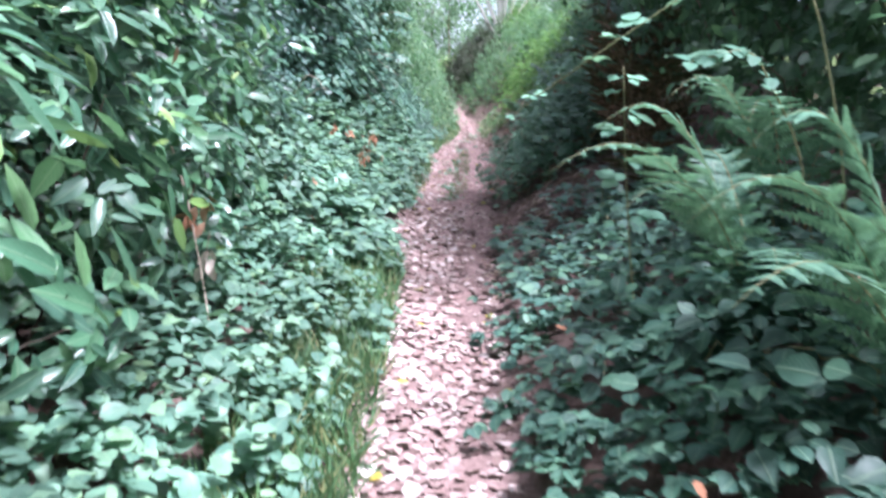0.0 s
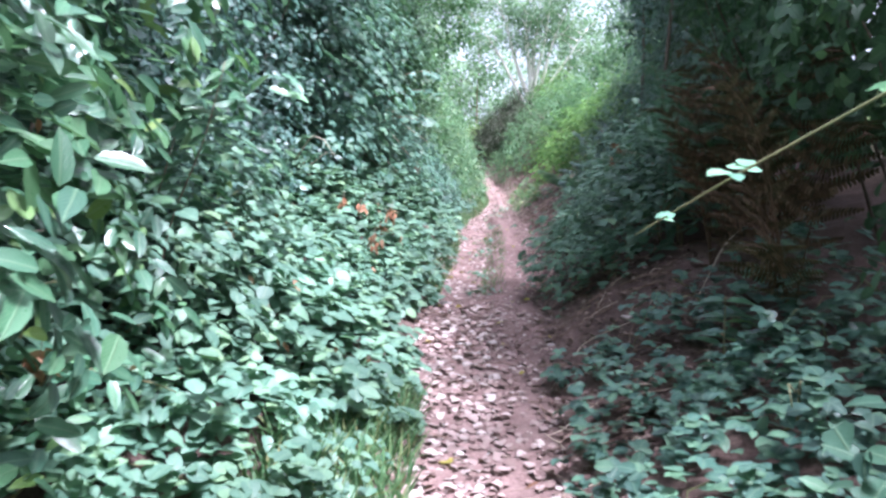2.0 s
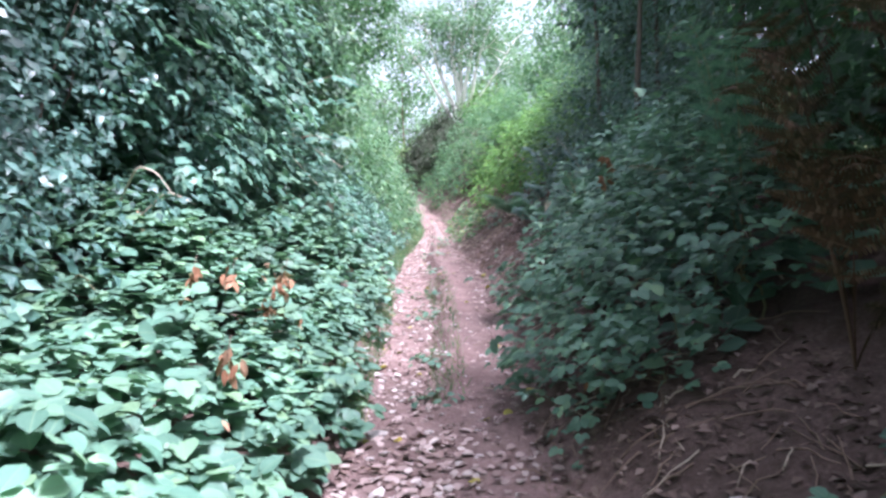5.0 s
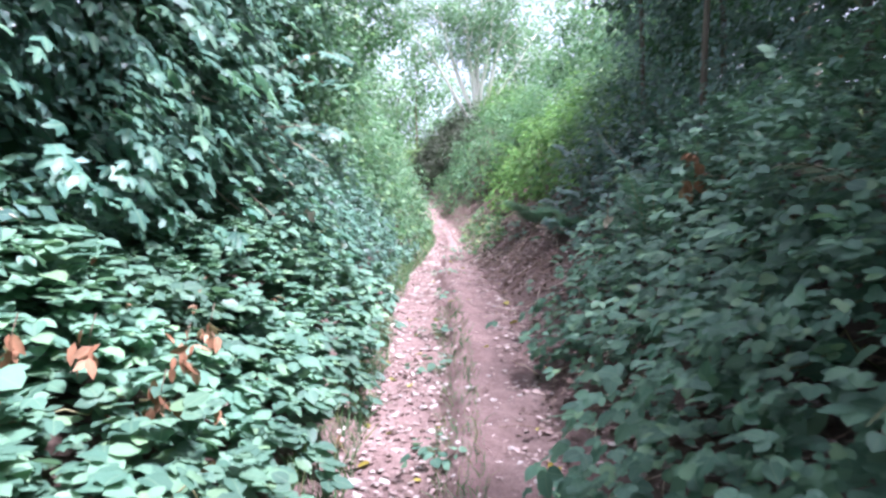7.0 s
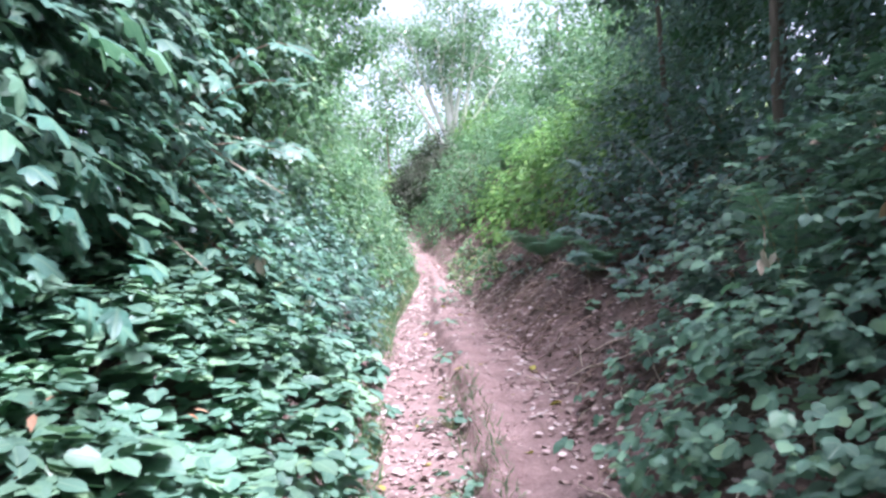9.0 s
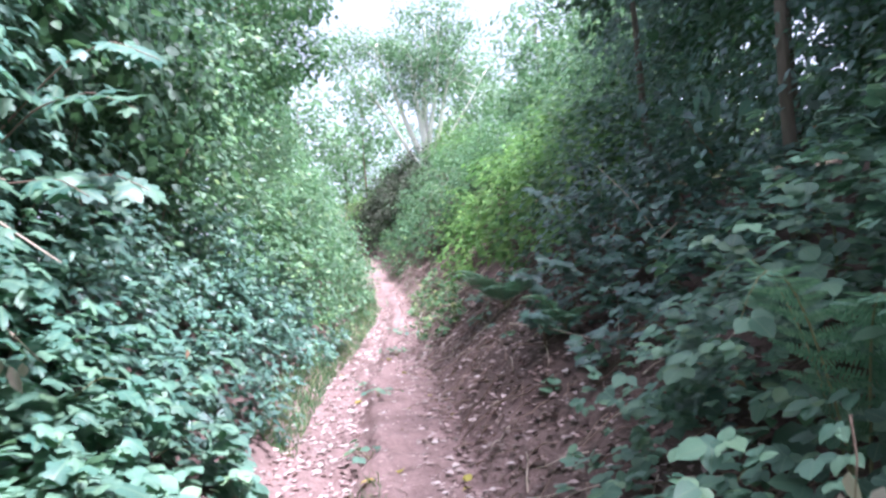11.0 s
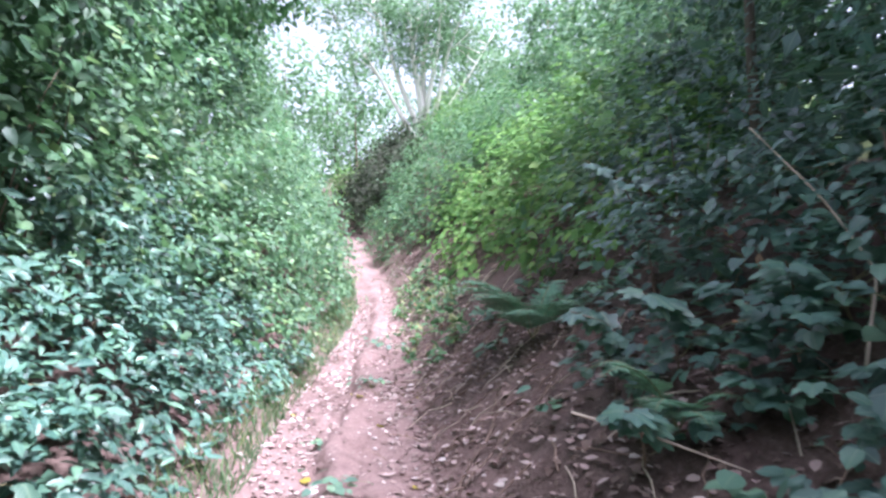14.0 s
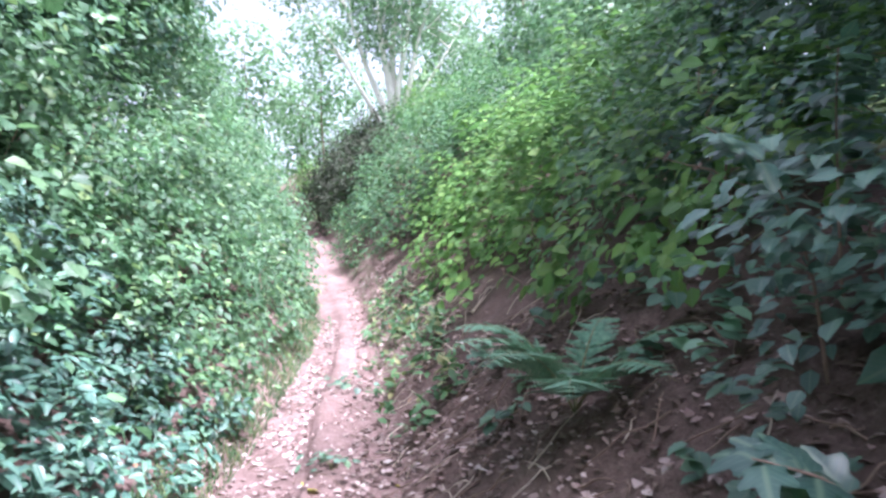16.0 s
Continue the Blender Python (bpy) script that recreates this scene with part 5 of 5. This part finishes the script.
pale = thing("dead_frond", (1.85, 9.4, 2.2), "pale withered fern frond hanging over the brambles", "fern")
frond(pale, (0, 0, 0), 172, 0.5, 0.16, 0.5, "pale", 9)

# weeds in the middle of the path, grass at its edges
for x, y, r, n in ((0.1, 10.6, 0.16, 26), (0.2, 12.4, 0.2, 40), (0.25, 13.4, 0.16, 30), (0.1, 9.6, 0.14, 22), (0.42, 15.2, 0.16, 26), (0.5, 16.6, 0.14, 22), (0.75, 19.2, 0.16, 24), (0.9, 21.5, 0.2, 30), (0.35, 17.9, 0.12, 16), (1.9, 19.6, 0.15, 18), (1.25, 8.4, 0.15, 20), (0.75, 9.3, 0.15, 26)):
    root = thing("path_weed", (x, y, land1(x, y)), "small leafy weed growing on the trodden path", "weed", "weeds on the path")
    p = np.c_[RNG.normal(0, r * 0.6, n), RNG.normal(0, r * 0.9, n), RNG.uniform(0.02, r * 0.7, n)]
    q = unit(np.c_[p[:, :2] * 2, np.full(n, 0.6)])
    nrm, way = blades_on(p, q, 0.8, 0.3)
    single_leaves(root, BROAD, M_BRAMBLE, p, nrm, way, RNG.uniform(0.04, 0.085, n))
    for k in range(0, n, 4):
        v, f = tube(bow((0, 0, -0.01), p[k], 0.03, 5), np.linspace(0.003, 0.001, 5), 4)
        piece("stalk", mesh_from("stalk", v, f, M_CANE), root)


def grass(name, y0, y1, d0, d1, side, n, size, label):
    y = RNG.uniform(y0, y1, n)
    x = middle(y) + side * (half(y) + RNG.uniform(d0, d1, n))
    p = np.c_[x, y, land(x, y) - 0.01]
    way = np.c_[RNG.normal(0, 0.45, n), RNG.normal(0, 0.45, n), np.ones(n)]
    nrm = np.c_[RNG.normal(0, 1, (n, 2)), np.full(n, 0.2)]
    v, f, u = leaves(BLADE, p, nrm, way, size * RNG.uniform(0.5, 1.3, n))
    tagged(new(name, mesh_from(name, v, f, M_GRASS, u)), label, "grass", kind="stuff")


grass("grass", 1.4, 6.2, -0.06, 0.55, -1, 6400, 0.2, "tufts of fresh grass along the path's edge")
grass("grass", 9.0, 14.0, -0.08, 0.2, -1, 2000, 0.14, "thin grass along the path's edge")
grass("grass", 15.5, 27.0, -0.12, 0.22, -1, 5200, 0.15, "pale grass along the path's edge")
grass("grass", 9.5, 14.5, -0.78, -0.5, -1, 900, 0.10, "thin grass in the middle of the path")
grass("grass", 21.5, 30.0, -0.05, 0.35, 1, 1200, 0.10, "thin dry grass at the foot of the bank")

# ---- stones, fallen leaves and twigs on the ground ----
def lump(seed):
    """A worn angular stone, flat below."""
    r = np.random.default_rng(seed)
    bm = bmesh.new()
    bmesh.ops.create_icosphere(bm, subdivisions=1, radius=1)
    for v in bm.verts:
        v.co *= r.uniform(0.75, 1.2)
        v.co.z = max(v.co.z * 0.55, -0.2)
    me = bpy.data.meshes.new("stone")
    bm.to_mesh(me)
    bm.free()
    me.materials.append(M_STONE)
    return me


STONES = [lump(k) for k in range(7)]


def spot(y0, y1, u0, u1, n):
    """Places across the path: u from -1 at its left edge to 1 at its right."""
    y = RNG.uniform(y0, y1, n)
    x = middle(y) + half(y) * RNG.uniform(u0, u1, n)
    return x, y, land(x, y)


def lay_stones(n, y0, y1, u0, u1, s0, s1):
    for x, y, z in zip(*spot(y0, y1, u0, u1, n)):
        s = RNG.uniform(s0, s1)
        m = Matrix.Translation((x, y, z + 0.12 * s)) @ Euler((RNG.normal(0, 0.15), RNG.normal(0, 0.15), RNG.uniform(0, 6.3))).to_matrix().to_4x4() @ Matrix.Diagonal((s * RNG.uniform(0.8, 1.3), s, s * RNG.uniform(0.6, 1.1), 1))
        piece("stone", STONES[RNG.integers(7)], GROUND, m)


lay_stones(120, 2.2, 8.5, -1.0, 0.15, 0.02, 0.05)
lay_stones(60, 8.5, 16.0, -1.0, -0.1, 0.015, 0.04)
lay_stones(40, 16.0, 24.0, -0.9, 0.0, 0.015, 0.04)
lay_stones(40, 5.0, 18.0, 0.1, 1.3, 0.01, 0.025)
lay_stones(120, 8.5, 22.0, -1.0, 0.7, 0.008, 0.024)
for x, y, s in ((0.03, 7.72, 0.045), (0.6, 7.63, 0.04), (1.12, 7.3, 0.045), (-0.15, 7.2, 0.05), (0.37, 11.5, 0.035), (-0.21, 13.7, 0.055), (0.36, 20.5, 0.05), (-0.3, 9.0, 0.06), (-0.35, 10.3, 0.06)):
    piece("stone", STONES[int(x * 10) % 7], GROUND, Matrix.Translation((x, y, land1(x, y) + 0.01)) @ Matrix.Diagonal((s * 1.2, s, s * 0.8, 1)))


def litter_arrays(x, y, size, shape, tilt=0.22):
    n = len(x)
    p = np.c_[x, y, land(x, y) + RNG.uniform(0.004, 0.018, n)]
    nrm = np.c_[RNG.normal(0, tilt, (n, 2)), np.ones(n)]
    way = np.c_[RNG.normal(0, 1, (n, 2)), RNG.normal(0, 0.15, n)]
    return p, nrm, way, size * RNG.uniform(0.6, 1.3, n)


x, y, _ = spot(2.0, 9.0, -1.05, 0.4, 280)
p, nrm, way, s = litter_arrays(x, y, 0.07, BROAD)
single_leaves(GROUND, BROAD, M_LITTER, p, nrm, way, s, "dry_leaf")


def litter(name, n, y0, y1, u0, u1, size, shape, mat, label, bias=0.0):
    x, y, _ = spot(y0, y1, u0, u1, n)
    v, f, u = leaves(shape, *litter_arrays(x, y, size, shape))
    tagged(new(name, mesh_from(name, v, f, mat, u)), label, "leaf litter", kind="stuff")


litter("leaf_litter", 2100, 1.0, 9.0, -1.15, 0.2, 0.062, BROAD, M_LITTER, "pale dry leaves strewn over the path")
litter("leaf_litter", 420, 1.0, 4.5, 0.1, 1.15, 0.06, BROAD, M_LITTER, "pale dry leaves strewn over the narrow path")
litter("leaf_litter", 600, 3.0, 9.0, 0.2, 1.1, 0.055, BROAD, M_LITTER, "scattered pale dry leaves on bare earth")
litter("leaf_litter", 3400, 9.0, 25.0, -1.1, -0.1, 0.047, OVATE, M_LITTER, "pale dry leaves lying in the left rut")
litter("leaf_litter", 1200, 9.0, 25.0, -0.2, 1.0, 0.04, NARROW, M_LITTER, "small leaf scraps on bare earth")
litter("leaf_litter", 6500, 5.0, 20.0, 0.85, 3.4, 0.065, SMALL, M_BROWN, "brown rotted leaves on the shaded bank")
litter("leaf_litter", 2600, 9.0, 20.0, 0.55, 2.9, 0.055, OVATE, M_LITTER, "scattered dry leaves on the shaded bank")
litter("leaf_litter", 1500, 18.0, 27.0, 0.3, 2.4, 0.06, SMALL, M_LITTER, "dry leaves at the foot of the bank")
litter("leaf_litter", 1500, 18.0, 27.0, 0.5, 2.6, 0.06, SMALL, M_BROWN, "brown leaves at the foot of the bank")
litter("leaf_litter", 60, 2.0, 20.0, -1.0, 1.2, 0.07, BROAD, M_YELLOW, "a few yellow fallen leaves on the path")


def twig_litter(n, y0, y1, u0, u1, r, mat, label):
    parts = []
    for x, y, z in zip(*spot(y0, y1, u0, u1, n)):
        a, ln = RNG.uniform(0, 6.3), RNG.uniform(0.08, 0.4)
        e = np.array([x + ln * math.cos(a), y + ln * math.sin(a)])
        parts.append(tube(bow((x, y, z + 0.008), (e[0], e[1], land1(*e) + RNG.uniform(0.01, 0.06)), 0.015, 5, 0.008), np.linspace(r, r * 0.5, 5), 4))
    v, f = joined(parts)
    tagged(new("twigs", mesh_from("twigs", v, f, mat)), label, "twigs", kind="stuff")


twig_litter(420, 5.0, 20.0, 0.9, 3.4, 0.005, M_TWIG, "brown twigs strewn on the shaded bank")
twig_litter(190, 5.0, 25.0, 0.9, 3.0, 0.005, M_PALETWIG, "pale broken twigs strewn on the shaded bank")
twig_litter(90, 1.5, 22.0, -1.0, 1.0, 0.003, M_TWIG, "thin twigs lying on the path")
